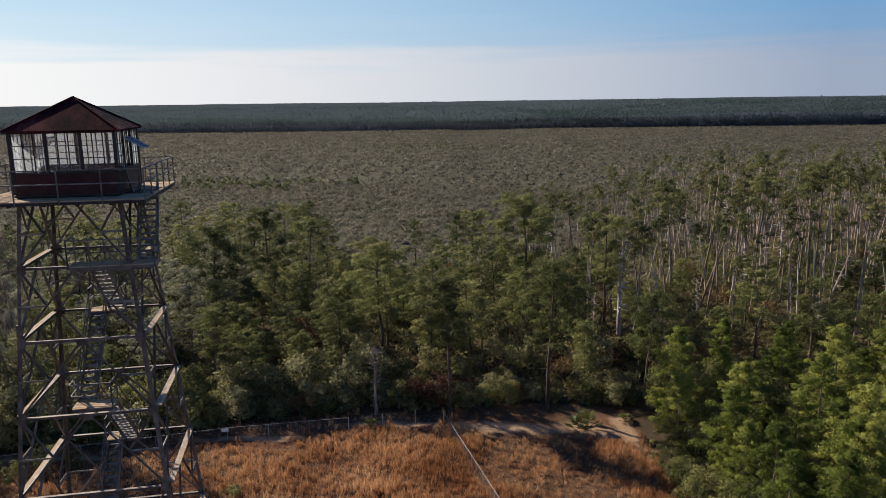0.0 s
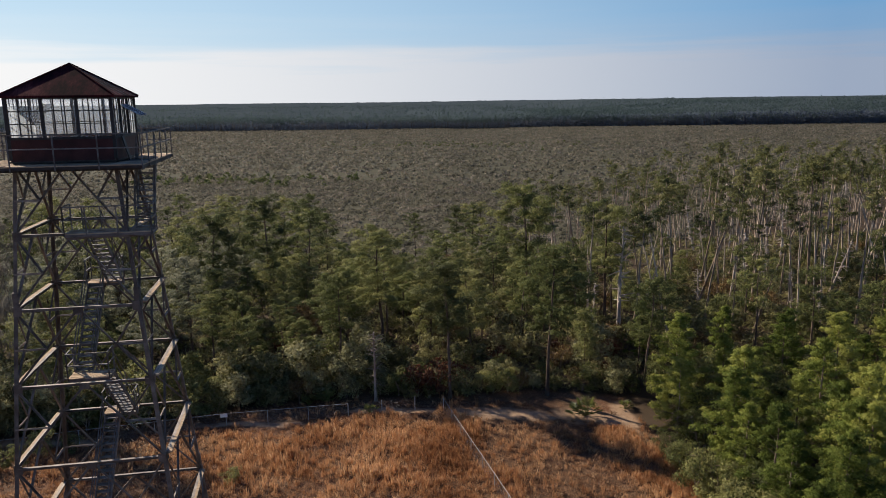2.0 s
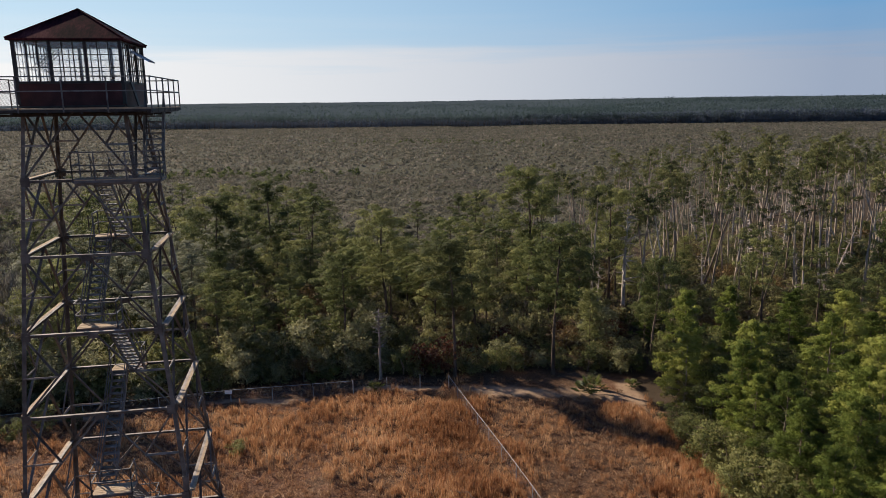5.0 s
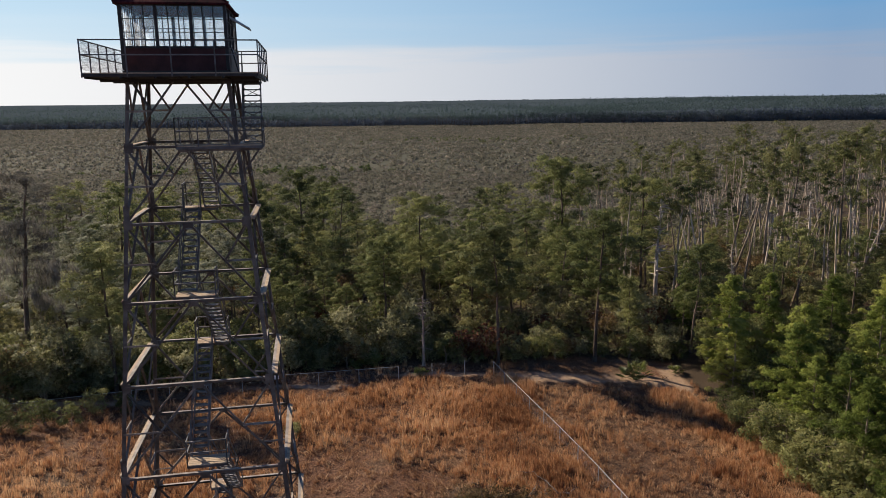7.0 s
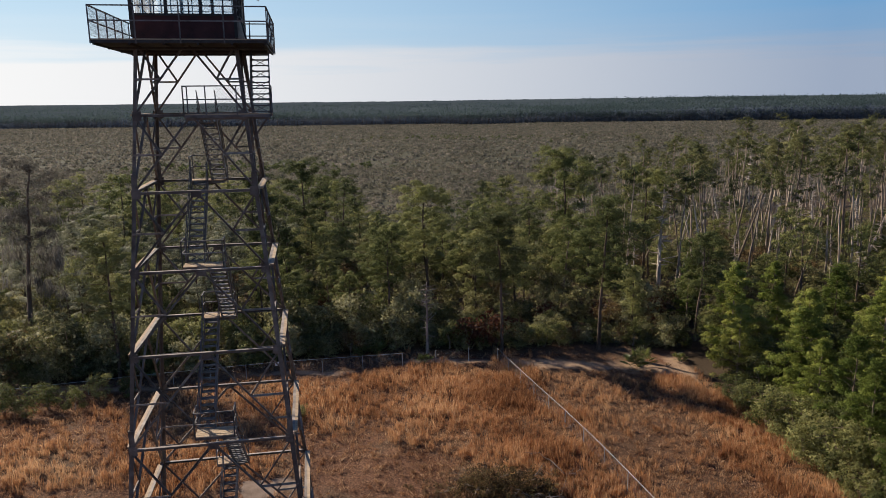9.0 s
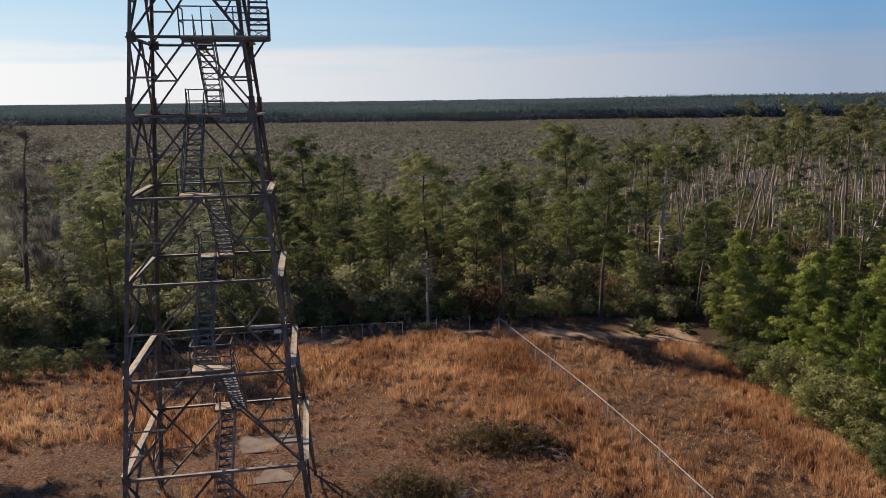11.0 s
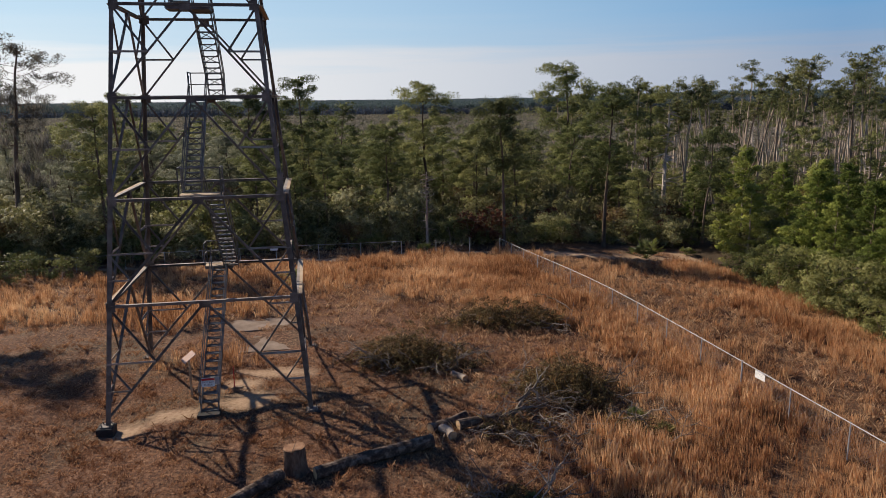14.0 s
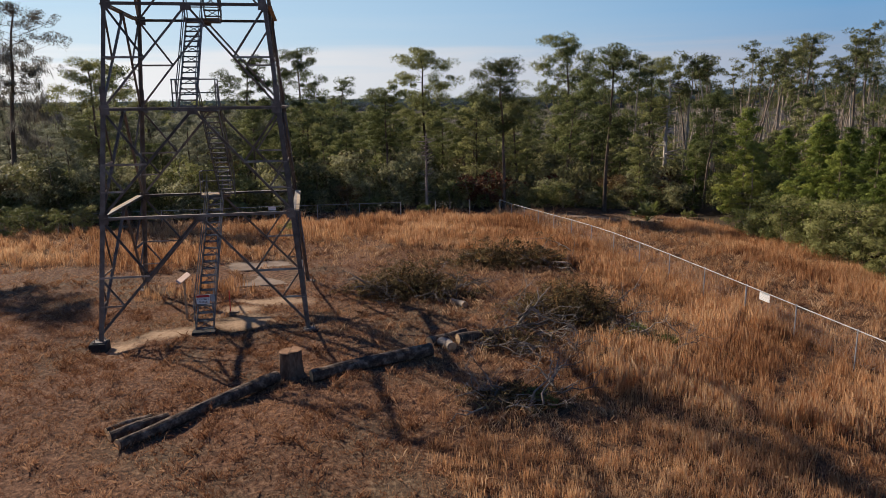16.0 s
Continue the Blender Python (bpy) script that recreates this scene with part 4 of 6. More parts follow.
rough_log("felled_log", lay(0.56, -12.15, 0.12), lay(1.45, -11.3, 0.12), 0.12, 0.11, "thin dark log at the edge of the log pile", seed=9)
rough_log("felled_log", lay(5.55, -8.55, 0.24), lay(9.35, -6.55, 0.24) + Vector((0, 0, 0.10)), 0.21, 0.24, "thick dark felled trunk beside the stump", seed=3)
rough_log("felled_log", lay(10.35, -5.2, 0.2), lay(12.0, -4.4, 0.2), 0.19, 0.16, "dark cut log among dead branches", seed=4)
rough_log("felled_log", lay(10.15, -6.0, 0.16), lay(9.75, -5.3, 0.16), 0.17, 0.16, "short split log with a pale sawn end", bark=DEAD_WOOD, seed=5)
rough_log("felled_log", lay(9.3, -5.3, 0.2), lay(10.7, -4.0, 0.18), 0.20, 0.17, "dark log half buried in brush", seed=6)
rough_log("felled_log", lay(10.25, 0.55, 0.10), lay(10.75, -0.25, 0.12), 0.13, 0.15, "short pale log at the foot of the brush pile", bark=DEAD_WOOD, seed=7)

# stump, flared at the root and cut in two steps
bm = bmesh.new()
rows = []
for i, (z, r) in enumerate(((-0.15, 0.52), (0.03, 0.46), (0.15, 0.40), (0.45, 0.37), (0.88, 0.365))):
    row = []
    for j in range(18):
        an = 2 * math.pi * j / 18
        q = r * (1 + 0.09 * math.sin(an * 5 + 1) * (1.2 - z) + 0.05 * noise.noise(Vector((math.cos(an) * 3, math.sin(an) * 3, z * 4))))
        step = 0.05 if (i == 4 and math.cos(an) > 0.1) else 0
        row.append(bm.verts.new((q * math.cos(an), q * math.sin(an), z + step)))
    rows.append(row)
for r0, r1 in zip(rows, rows[1:]):
    for j in range(18):
        bm.faces.new((r0[j], r0[(j + 1) % 18], r1[(j + 1) % 18], r1[j]))
bm.faces.new(rows[-1])
stump = thing("tree_stump", "sawn pine stump with dark bark and orange-brown cut top", "stump", on_ground(4.80, -8.05))
part("bark", bm, STUMP_BARK, stump)
bm = bmesh.new()
for side in (-1, 1):
    vs = [bm.verts.new((0.345 * math.cos(math.pi * i / 9 - math.pi / 2) * side + 0.02 * side, 0.345 * math.sin(math.pi * i / 9 - math.pi / 2), 0.895 + 0.05 * (side > 0))) for i in range(10)]
    bm.faces.new(vs if side > 0 else vs[::-1])
    ex = bmesh.ops.extrude_face_region(bm, geom=[bm.faces[:][-1]])
    for v in ex["geom"]:
        if isinstance(v, bmesh.types.BMVert):
            v.co.z += 0.012
bmesh.ops.recalc_face_normals(bm, faces=bm.faces)
part("cut_top", bm, STUMP_WOOD, stump, "orange-brown sawn wood face")


# ---------------------------------------------------------------- plants
def tube(pts, radii, k=5):
    """Verts and triangles of a tapered tube along pts."""
    pts, radii = np.asarray(pts, float), np.asarray(radii, float)
    d = np.gradient(pts, axis=0)
    d /= np.linalg.norm(d, axis=1, keepdims=True) + 1e-9
    ref = np.where(np.abs(d[:, 2:3]) > 0.9, np.array([[1.0, 0, 0]]), np.array([[0, 0, 1.0]]))
    s = np.cross(d, ref)
    s /= np.linalg.norm(s, axis=1, keepdims=True) + 1e-9
    v = np.cross(s, d)
    an = np.arange(k) * 2 * np.pi / k
    rings = pts[:, None] + radii[:, None, None] * (s[:, None] * np.cos(an)[None, :, None] + v[:, None] * np.sin(an)[None, :, None])
    n = len(pts)
    i, j = np.meshgrid(np.arange(n - 1), np.arange(k), indexing="ij")
    a, b = (i * k + j).ravel(), (i * k + (j + 1) % k).ravel()
    faces = np.concatenate([np.stack([a, b, b + k], -1), np.stack([a, b + k, a + k], -1)])
    return rings.reshape(-1, 3), faces


def joined(pieces):
    vs, fs, o = [], [], 0
    for v, f in pieces:
        vs.append(v)
        fs.append(np.asarray(f) + o)
        o += len(v)
    return np.concatenate(vs), np.concatenate(fs)


def sprays(r, centres, outward, per, length, width, spread=0.9):
    """Thin pointed blades bursting from each centre along outward; returns verts, faces."""
    n = len(centres)
    c = np.repeat(centres, per, 0)
    o = np.repeat(outward, per, 0)
    d = o + r.normal(0, spread, (n * per, 3))
    d /= np.linalg.norm(d, axis=1, keepdims=True) + 1e-9
    s = np.cross(d, r.normal(0, 1, (n * per, 3)))
    s /= np.linalg.norm(s, axis=1, keepdims=True) + 1e-9
    ln = length * r.uniform(0.6, 1.25, (n * per, 1))
    w = width * r.uniform(0.7, 1.3, (n * per, 1))
    base = c + r.normal(0, length * 0.22, (n * per, 3))
    v = np.stack([base, base + d * ln * 0.55 - s * w * 0.5, base + d * ln, base + d * ln * 0.55 + s * w * 0.5], 1).reshape(-1, 3)
    k = np.arange(n * per)[:, None] * 4
    return v, np.concatenate([k + np.array([[0, 1, 2]]), k + np.array([[0, 2, 3]])])


def pads(r, centres, radius, per, size, squash=0.55, slim=0.27, bristle=0.36):
    """Cushions of foliage: blades lying over the shell of each cushion, a share bristling out of it; returns verts, faces and the cushions' own normals."""
    n = len(centres) * per
    d = r.normal(0, 1, (n, 3))
    d[:, 2] = np.where(r.uniform(0, 1, n) < 0.35, np.abs(d[:, 2]), d[:, 2])
    d /= np.linalg.norm(d, axis=1, keepdims=True)
    lump = 1 + 0.22 * np.sin(d[:, 0:1] * 5 + np.repeat(r.uniform(0, 6, len(centres)), per)[:, None]) * np.sin(d[:, 1:2] * 5 + 1)
    rad = np.repeat(radius, per)[:, None] * r.uniform(0.5, 1.0, (n, 1)) ** 0.5 * lump
    c = np.repeat(centres, per, 0) + d * rad * np.array([[1, 1, squash]])
    nrm = d * np.array([[squash, squash, 1.0]])
    nrm /= np.linalg.norm(nrm, axis=1, keepdims=True)
    a = np.cross(nrm + r.normal(0, 0.22, (n, 3)), r.normal(0, 1, (n, 3)))
    a = np.where(r.uniform(0, 1, (n, 1)) < bristle, d + r.normal(0, 0.4, (n, 3)), a)
    a /= np.linalg.norm(a, axis=1, keepdims=True)
    b = np.cross(nrm + r.normal(0, 0.2, (n, 3)), a)
    b /= np.linalg.norm(b, axis=1, keepdims=True)
    s = size * r.uniform(0.6, 1.4, (n, 1))
    v = np.stack([c - a * s * 0.9, c + a * s * 0.75 + b * s * slim, c + a * s - b * s * slim * 1.2], 1)
    away = np.einsum("ij,ij->i", np.cross(v[:, 1] - v[:, 0], v[:, 2] - v[:, 0]), nrm) < 0
    v[away] = v[away][:, ::-1]
    soft = nrm + r.normal(0, 0.24, (n, 3)) + np.array([[0, 0, 0.22]])
    return v.reshape(-1, 3), np.arange(n * 3).reshape(-1, 3), np.repeat(soft / np.linalg.norm(soft, axis=1, keepdims=True), 3, 0)


def pine(name, seed, height, crown_from, spread, limbs, per_limb, fans, fan, needle, bark, label, lean=0.0, flat_top=False, dead_limbs=6, trunk_r=0.16, droop=0.1, clump=0.42, cone=False, squash=0.55):
    """A pine: bent tapered trunk, whorled limbs and needle clumps; crown_from is the share of height where green begins."""
    r = np.random.default_rng(seed)
    t = thing(name, label, "pine tree", (0, 0, -500))
    n = 11
    zz = np.linspace(0, 1, n)
    wob = np.cumsum(r.normal(0, 0.021 * height / 3, (n, 2)), 0) * zz[:, None]
    pts = np.stack([wob[:, 0] + lean * height * zz ** 1.3, wob[:, 1], zz * height - 0.3 * (zz == 0)], 1)
    rad = trunk_r * (1 - 0.80 * zz) + 0.012
    rad[0] *= 1.25
    wood = [tube(pts, rad, 7)]

    def trunk_at(f):
        return np.array([np.interp(f, zz, pts[:, i]) for i in range(3)])

    centres, sizes = [], []
    for i in range(limbs):
        f = crown_from + (1 - crown_from) * ((i + r.uniform(0, 1)) / limbs)
        rel = (f - crown_from) / (1 - crown_from)
        if flat_top:
            shape = 0.50 + 0.8 * rel if rel < 0.62 else 1.0 - 0.75 * (rel - 0.62)
        elif cone:
            shape = 0.80 + 0.55 * rel if rel < 0.25 else 0.10 + 0.88 * (1 - (rel - 0.25) / 0.75) ** 0.8
        else:
            shape = 0.55 + 1.1 * rel if rel < 0.4 else 1.0 * (1 - (rel - 0.4) / 0.6) ** 0.5 + 0.16
        ln = spread * shape * r.uniform(0.5, 1.2)
        an = i * 2.4 + r.normal(0, 0.4)
        rise = 0.30 + 0.3 * rel if flat_top else 0.02 + 0.42 * rel ** 1.5
        d = np.array([math.cos(an), math.sin(an), rise])
        p0 = trunk_at(min(f, 0.985))
        s = np.linspace(0, 1, 4)
        bend = np.outer(s, d * ln) + np.outer(s ** 2, np.array([0, 0, ln * (0.25 - droop)])) + np.cumsum(r.normal(0, 0.04 * ln, (4, 3)), 0) * (s > 0)[:, None]
        lp = p0 + bend
        wood.append(tube(lp, np.linspace(max(0.022, trunk_r * 0.26 * (1.1 - f)), 0.009, 4), 3))
        # flat pads of needles, the broadest at the limb's end
        k = max(2, int(round(per_limb * (0.35 + 0.65 * ln / spread))))
        u = 1.03 - 0.68 * (np.arange(k) / max(1, k - 1)) ** 1.2 * (0.5 + 0.5 * r.uniform(0, 1, k)) + r.normal(0, 0.03, k)
        c = np.stack([np.interp(u, s, lp[:, q]) for q in range(3)], 1)
        side = r.normal(0, 1, (k, 3)) * np.array([1, 1, 0.22]) * ln * 0.17
        centres.append(c + side + np.array([0, 0, 0.10]))
        sizes.append(clump * r.uniform(0.65, 1.25, k) * (0.7 + 0.45 * np.clip(u, 0, 1)))
    for i in range(dead_limbs):
        f = r.uniform(0.25, max(0.3, crown_from))
        an = r.uniform(0, 6.28)
        ln = r.uniform(0.4, 1.0) * spread * (0.5 if limbs else 0.8)
        p0 = trunk_at(f)
        s = np.linspace(0, 1, 4)
        lp = p0 + np.outer(s, np.array([math.cos(an), math.sin(an), r.uniform(-0.3, 0.4)]) * ln) + np.cumsum(r.normal(0, 0.05, (4, 3)), 0) * (s > 0)[:, None]
        wood.append(tube(lp, np.linspace(0.03 if limbs else 0.085, 0.012, 4), 3 if limbs else 5))
    v, f = joined(wood)
    ob = new("trunk", arrays_mesh("trunk", v, f, bark, True))
    ob.parent = t
    if limbs:
        centres.append(np.stack([trunk_at(q) for q in (0.93, 0.98, 1.0)]) + r.normal(0, 0.12, (3, 3)))
        sizes.append(clump * np.array([0.75, 0.6, 0.45]))
        v, f, q = pads(r, np.concatenate(centres), np.concatenate(sizes), fans, fan, squash)
        ob = new("crown", arrays_mesh("crown", v, f, needle, normals=q))
        ob.parent = t
    return t


def broadleaf(name, seed, height, spread, bits, size, leaf, label, bark=PALE_BARK, category="scrub oak", stems=4, base=0.12):
    """Many-stemmed scrub oak or shrub with an uneven lobed crown of small leaf clusters."""
    r = np.random.default_rng(seed)
    t = thing(name, label, category, (0, 0, -500))
    wood, lobes = [], []
    for i in range(stems):
        an = i * 6.28 / stems + r.normal(0, 0.4)
        top = np.array([math.cos(an) * spread * r.uniform(0.2, 0.6), math.sin(an) * spread * r.uniform(0.2, 0.6), height * r.uniform(0.62, 0.9)])
        s = np.linspace(0, 1, 6)
        lp = np.outer(s, top) + np.cumsum(r.normal(0, 0.03 * height, (6, 3)), 0) * (s > 0)[:, None]
        lp[0] = (math.cos(an) * 0.08, math.sin(an) * 0.08, -0.2)
        wood.append(tube(lp, np.linspace(0.035 * height / 3 + 0.02, 0.01, 6), 5))
        for k in range(5):
            q = lp[r.integers(2, 6)]
            e = q + r.normal(0, 1, 3) * np.array([0.28, 0.28, 0.16]) * spread
            wood.append(tube(np.stack([q, (q + e) / 2 + r.normal(0, 0.06, 3), e]), [0.02, 0.013, 0.006], 3))
            lobes.append((e, spread * r.uniform(0.22, 0.42)))
        lobes.append((lp[-1], spread * r.uniform(0.3, 0.45)))
    for k in range(5):
        an = r.uniform(0, 6.28)
        lobes.append((np.array([math.cos(an) * spread * 0.6, math.sin(an) * spread * 0.6, height * (base + r.uniform(0.05, 0.25))]), spread * r.uniform(0.25, 0.4)))
    per = bits // len(lobes)
    v, f = joined(wood)
    ob = new("trunk", arrays_mesh("trunk", v, f, bark, True))
    ob.parent = t
    cs = np.array([c for c, q in lobes])
    cs[:, 2] = np.maximum(cs[:, 2], 0.35)
    v, f, q = pads(r, cs, np.array([q for c, q in lobes]), per, size, 0.75, 0.55, 0.2)
    v[:, 2] = np.maximum(v[:, 2], 0.02)
    ob = new("crown", arrays_mesh("crown", v, f, leaf, normals=q))
    ob.parent = t
    return t


def put(t, x, y, s=1.0, turn=None, dz=0.0, lean=0.0):
    turn = rng.uniform(0, 360) if turn is None else turn
    m = Matrix.Translation((x, y, ground_z(x, y) + dz)) @ pose(0, 0, 0, 0, lean, turn) @ Matrix.Scale(s, 4)
    return copy_thing(t, m)


def retire(*things):
    """Take the patterns themselves out, once copied."""
    for t in things:
        for o in list(t.children_recursive) + [t]:
            bpy.data.objects.remove(o)


G_BELT, G_YOUNG, G_BARE, G_OAK = "pines in the belt of wood behind the fence", "young pines beside the clearing", "bare-stemmed pines on the far rise", "scrub oaks under the pines"

FORMS = (0.42, 0.50, 0.34, 0.46)
AIRY, GREY = "tall green pine with a dark trunk and open airy crown", "grey-green pine, thin moss and pale haze in its needle colour"
slash = [pine("pine_tree", 11 + i, 14.0, cf, 3.3, 18, 3, 84, 0.20, NEEDLE, BARK, AIRY, 0.01 * i, dead_limbs=10, trunk_r=0.18, clump=0.82, squash=0.5) for i, cf in enumerate(FORMS)]
fine_slash = [pine("pine_tree", 11 + i, 14.0, cf, 3.1, 24, 5, 230, 0.105, NEEDLE, BARK, AIRY, 0.01 * i, dead_limbs=16, trunk_r=0.18, clump=0.66, squash=0.58) for i, cf in enumerate(FORMS)]
domed = pine("pine_tree", 15, 14.0, 0.52, 2.6, 26, 5, 230, 0.105, DARK_NEEDLE, BARK, "dark green pine with a dense rounded crown", 0.01, dead_limbs=10, trunk_r=0.18, clump=0.80, squash=0.6)
greyish = [pine("pine_tree", 21 + i, 14.0, cf, 3.0, 22, 5, 190, 0.105, HAZED_NEEDLE, BARK, GREY, 0.01, dead_limbs=20, trunk_r=0.18, clump=0.62, squash=0.6) for i, cf in enumerate((0.42, 0.5))]
dense = [pine("pine_tree", 31 + i, 11.0, 0.24, 2.5, 26, 4, 110, 0.135, NEEDLE, BARK, "full green pine with branches nearly to the ground", 0.01, dead_limbs=4, trunk_r=0.16, clump=0.76, squash=0.48) for i in range(3)]
young = [pine("pine_tree", 51 + i, 11.0, 0.07, 3.2, 46, 5, 150, 0.105, NEEDLE_BRIGHT, PALE_BARK, "bright green young pine lit by low sun", 0.0, dead_limbs=2, trunk_r=0.13, clump=0.52, cone=True, squash=0.55) for i in range(3)]
bare = [pine("pine_tree", 71 + i, 14.5, cf, 1.7, 5, 3, 96, 0.135, DARK_NEEDLE, STAND_BARK, "tall bare-stemmed pine with pale trunk and small flat crown", ln, True, 12, 0.155, clump=0.62, squash=0.5)
        for i, (cf, ln) in enumerate(((0.78, 0.02), (0.84, 0.10), (0.76, -0.08), (0.86, 0.16)))]
fine_bare = [pine("pine_tree", 75 + i, 14.5, cf, 1.6, 7, 3, 110, 0.145, DARK_NEEDLE, PALE_BARK, "tall pine with pale bare trunk and dense flat crown", ln, True, 11, 0.20, clump=0.62, squash=0.52) for i, (cf, ln) in enumerate(((0.78, 0.02), (0.82, 0.06)))]
snags = [pine("dead_pine", 91 + i, 11.0, 0.97, 2.3, 0, 0, 0, 0.3, NEEDLE, SNAG_WOOD, "silvery dead pine with broken bare limbs", 0.02 + 0.05 * i, dead_limbs=40, trunk_r=0.24) for i in range(2)]
oaks = [broadleaf("scrub_oak", 111 + i, 4.4, 2.3, 2100, 0.15, EDGE_LEAF, "dark green scrub oak with small leathery leaves") for i in range(3)]
grey_oaks = [broadleaf("scrub_oak", 116 + i, 4.4, 2.3, 2000, 0.15, OAK_LEAF, "grey-green scrub oak with small leathery leaves") for i in range(2)]
olives = [broadleaf("scrub_oak", 121 + i, 4.0, 2.2, 2000, 0.15, OLIVE_LEAF, "olive-green scrub oak lit along its top") for i in range(2)]
tan_oak = broadleaf("scrub_oak", 126, 3.6, 2.0, 1500, 0.14, TAN_LEAF, "scrub oak with tan and russet winter leaves")
edge_oak = [broadleaf("scrub_oak", 141 + i, 4.2, 2.3, 3200, 0.125, EDGE_LEAF, "rounded dark green scrub oak beside the mown lane") for i in range(2)]
russet = broadleaf("russet_shrub", 131, 2.6, 1.3, 700, 0.12, RUSSET_LEAF, "small shrub with russet autumn leaves", category="shrub")


def any_oak(i):
    """Mostly dark oaks, some grey or olive, a few tan."""
    q = rng.uniform()
    return oaks[i % 3] if q < 0.26 else grey_oaks[i % 2] if q < 0.62 else olives[i % 2] if q < 0.92 else tan_oak


# single pines that stand out
for x, y, top, kind, turn in ((24.9, 36.0, 14.2, fine_slash[0], 20), (15.4, 34.2, 12.6, domed, 80), (25.6, 60.0, 17.0, fine_slash[1], 130), (8.4, 44.0, 14.1, fine_slash[3], 210),
                              (-12.9, 55.0, 14.0, fine_slash[1], 300), (-7.3, 60.0, 15.4, fine_slash[0], 150), (-4.4, 70.0, 12.4, slash[2], 10), (-30.8, 60.0, 14.0, slash[3], 60),
                              (59.2, 70.0, 18.4, fine_bare[0], 20), (70.6, 77.0, 18.6, fine_bare[1], 90), (49.1, 75.0, 15.8, fine_bare[1], 200), (35.9, 60.5, 15.0, fine_slash[3], 250), (60.5, 80.0, 17.3, fine_bare[0], 30)):
    tagged(put(kind, x, y, top / (14.5 if kind in fine_bare else 14.0), turn), group=G_BELT)
for x, y, s, k in ((37.2, 58.3, 1.2, 0), (34.0, 58.6, 0.55, 1), (8.45, 33.6, 0.62, 1), (-27.0, 33.0, 0.30, 0)):
    put(snags[k], x, y, s)
taken = [(24.9, 36.0), (15.4, 34.2), (25.6, 60.0), (8.4, 44.0), (37.2, 58.3), (8.45, 33.6), (-28.5, 33.0)]


def clear(x, y, gap):
    for a, b in taken:
        if (a - x) ** 2 + (b - y) ** 2 < gap * gap:
            return False
    taken.append((x, y))
    return True


def scatter(n, xr, yr, gap, ok, tries=40):
    out = []
    for _ in range(n * tries):
        if len(out) >= n:
            break
        x, y = rng.uniform(*xr), rng.uniform(*yr)
        if ok(x, y) and clear(x, y, gap):
            out.append((x, y))
    return out


def in_view(x, y, pad=4.0):
    return abs(x - 12) < 0.64 * (y + 32) + pad


# belt of wood behind the fence, thinning out towards the plain
def snag_view(x, y):
    """Sight lines from the camera to the tall bleached snag, kept free of trees."""
    return 38 < y < 58 and (abs(x - 10 - 0.306 * (y + 30.2)) < 2.2 or abs(x - 14.9 - 0.252 * (y + 30.0)) < 2.0)


belt = scatter(34, (-66, 36), (36, 47), 3.6, lambda x, y: in_view(x, y) and y > forest_edge(x) + 3 and not 8 < x < 27 and not snag_view(x, y))
belt += scatter(62, (-66, 36), (46, 76), 2.6, lambda x, y: in_view(x, y) and y < 66 + rng.uniform(-12, 10) + 0.5 * max(x - 8, 0) and not snag_view(x, y))
belt += scatter(34, (-64, -3), (36, 72), 2.6, lambda x, y: in_view(x, y) and y > forest_edge(x) + 3)
belt += scatter(62, (-80, 40), (62, 122), 3.2, lambda x, y: in_view(x, y) and rng.uniform() < 1.15 - (y - 62) / 62)
belt += scatter(44, (-80, -4), (64, 112), 2.8, lambda x, y: in_view(x, y))
for i, (x, y) in enumerate(belt):
    k = (fine_slash if y < 50 else slash)[i % 4] if rng.uniform() < 0.74 else dense[i % 3]
    # the left belt takes the haze-lightened needles
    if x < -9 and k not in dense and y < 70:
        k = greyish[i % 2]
    tagged(put(k, x, y, (rng.uniform(0.42, 0.76) if x > -9 or y > 72 else rng.uniform(0.48, 0.70)) if k not in dense else rng.uniform(0.45, 0.85), lean=rng.normal(0, 3)), group=G_BELT)
# young pines to the side of the clearing
side = scatter(36, (36.0, 64), (4, 46), 2.9, lambda x, y: x > 35.6 + 0.03 * abs(y - 20) and x < 40 + 0.62 * y + 8)
for i, (x, y) in enumerate(side):
    tagged(put(young[i % 3], x, y, rng.uniform(0.50, 0.82) * (0.8 if x < 37 else 1.0)), group=G_YOUNG)
for x, y, s in ((36.6, 20.9, 0.74), (44.2, 17.0, 0.86), (42.0, 12.5, 0.78), (49.8, 21.0, 0.92), (38.5, 9.0, 0.75), (50.0, 31.0, 0.85), (46.0, 26.0, 0.80), (34.8, 27.5, 0.62), (35.8, 31.5, 0.85)):
    tagged(put(young[int(x) % 3], x, y, s), group=G_YOUNG)
# thin bare-stemmed stand further off
stand = scatter(260, (24, 150), (52, 150), 2.6, lambda x, y: in_view(x, y, 6) and y > 50 + 0.05 * x and y < 90 + 1.3 * (x - 18) + rng.uniform(-16, 14) and x > 24 + 0.1 * (y - 50))
stand += scatter(105, (20, 190), (105, 250), 4.5, lambda x, y: in_view(x, y, 4) and y < 112 + 2.1 * (x - 36) + rng.uniform(-22, 16))
far_stand = []
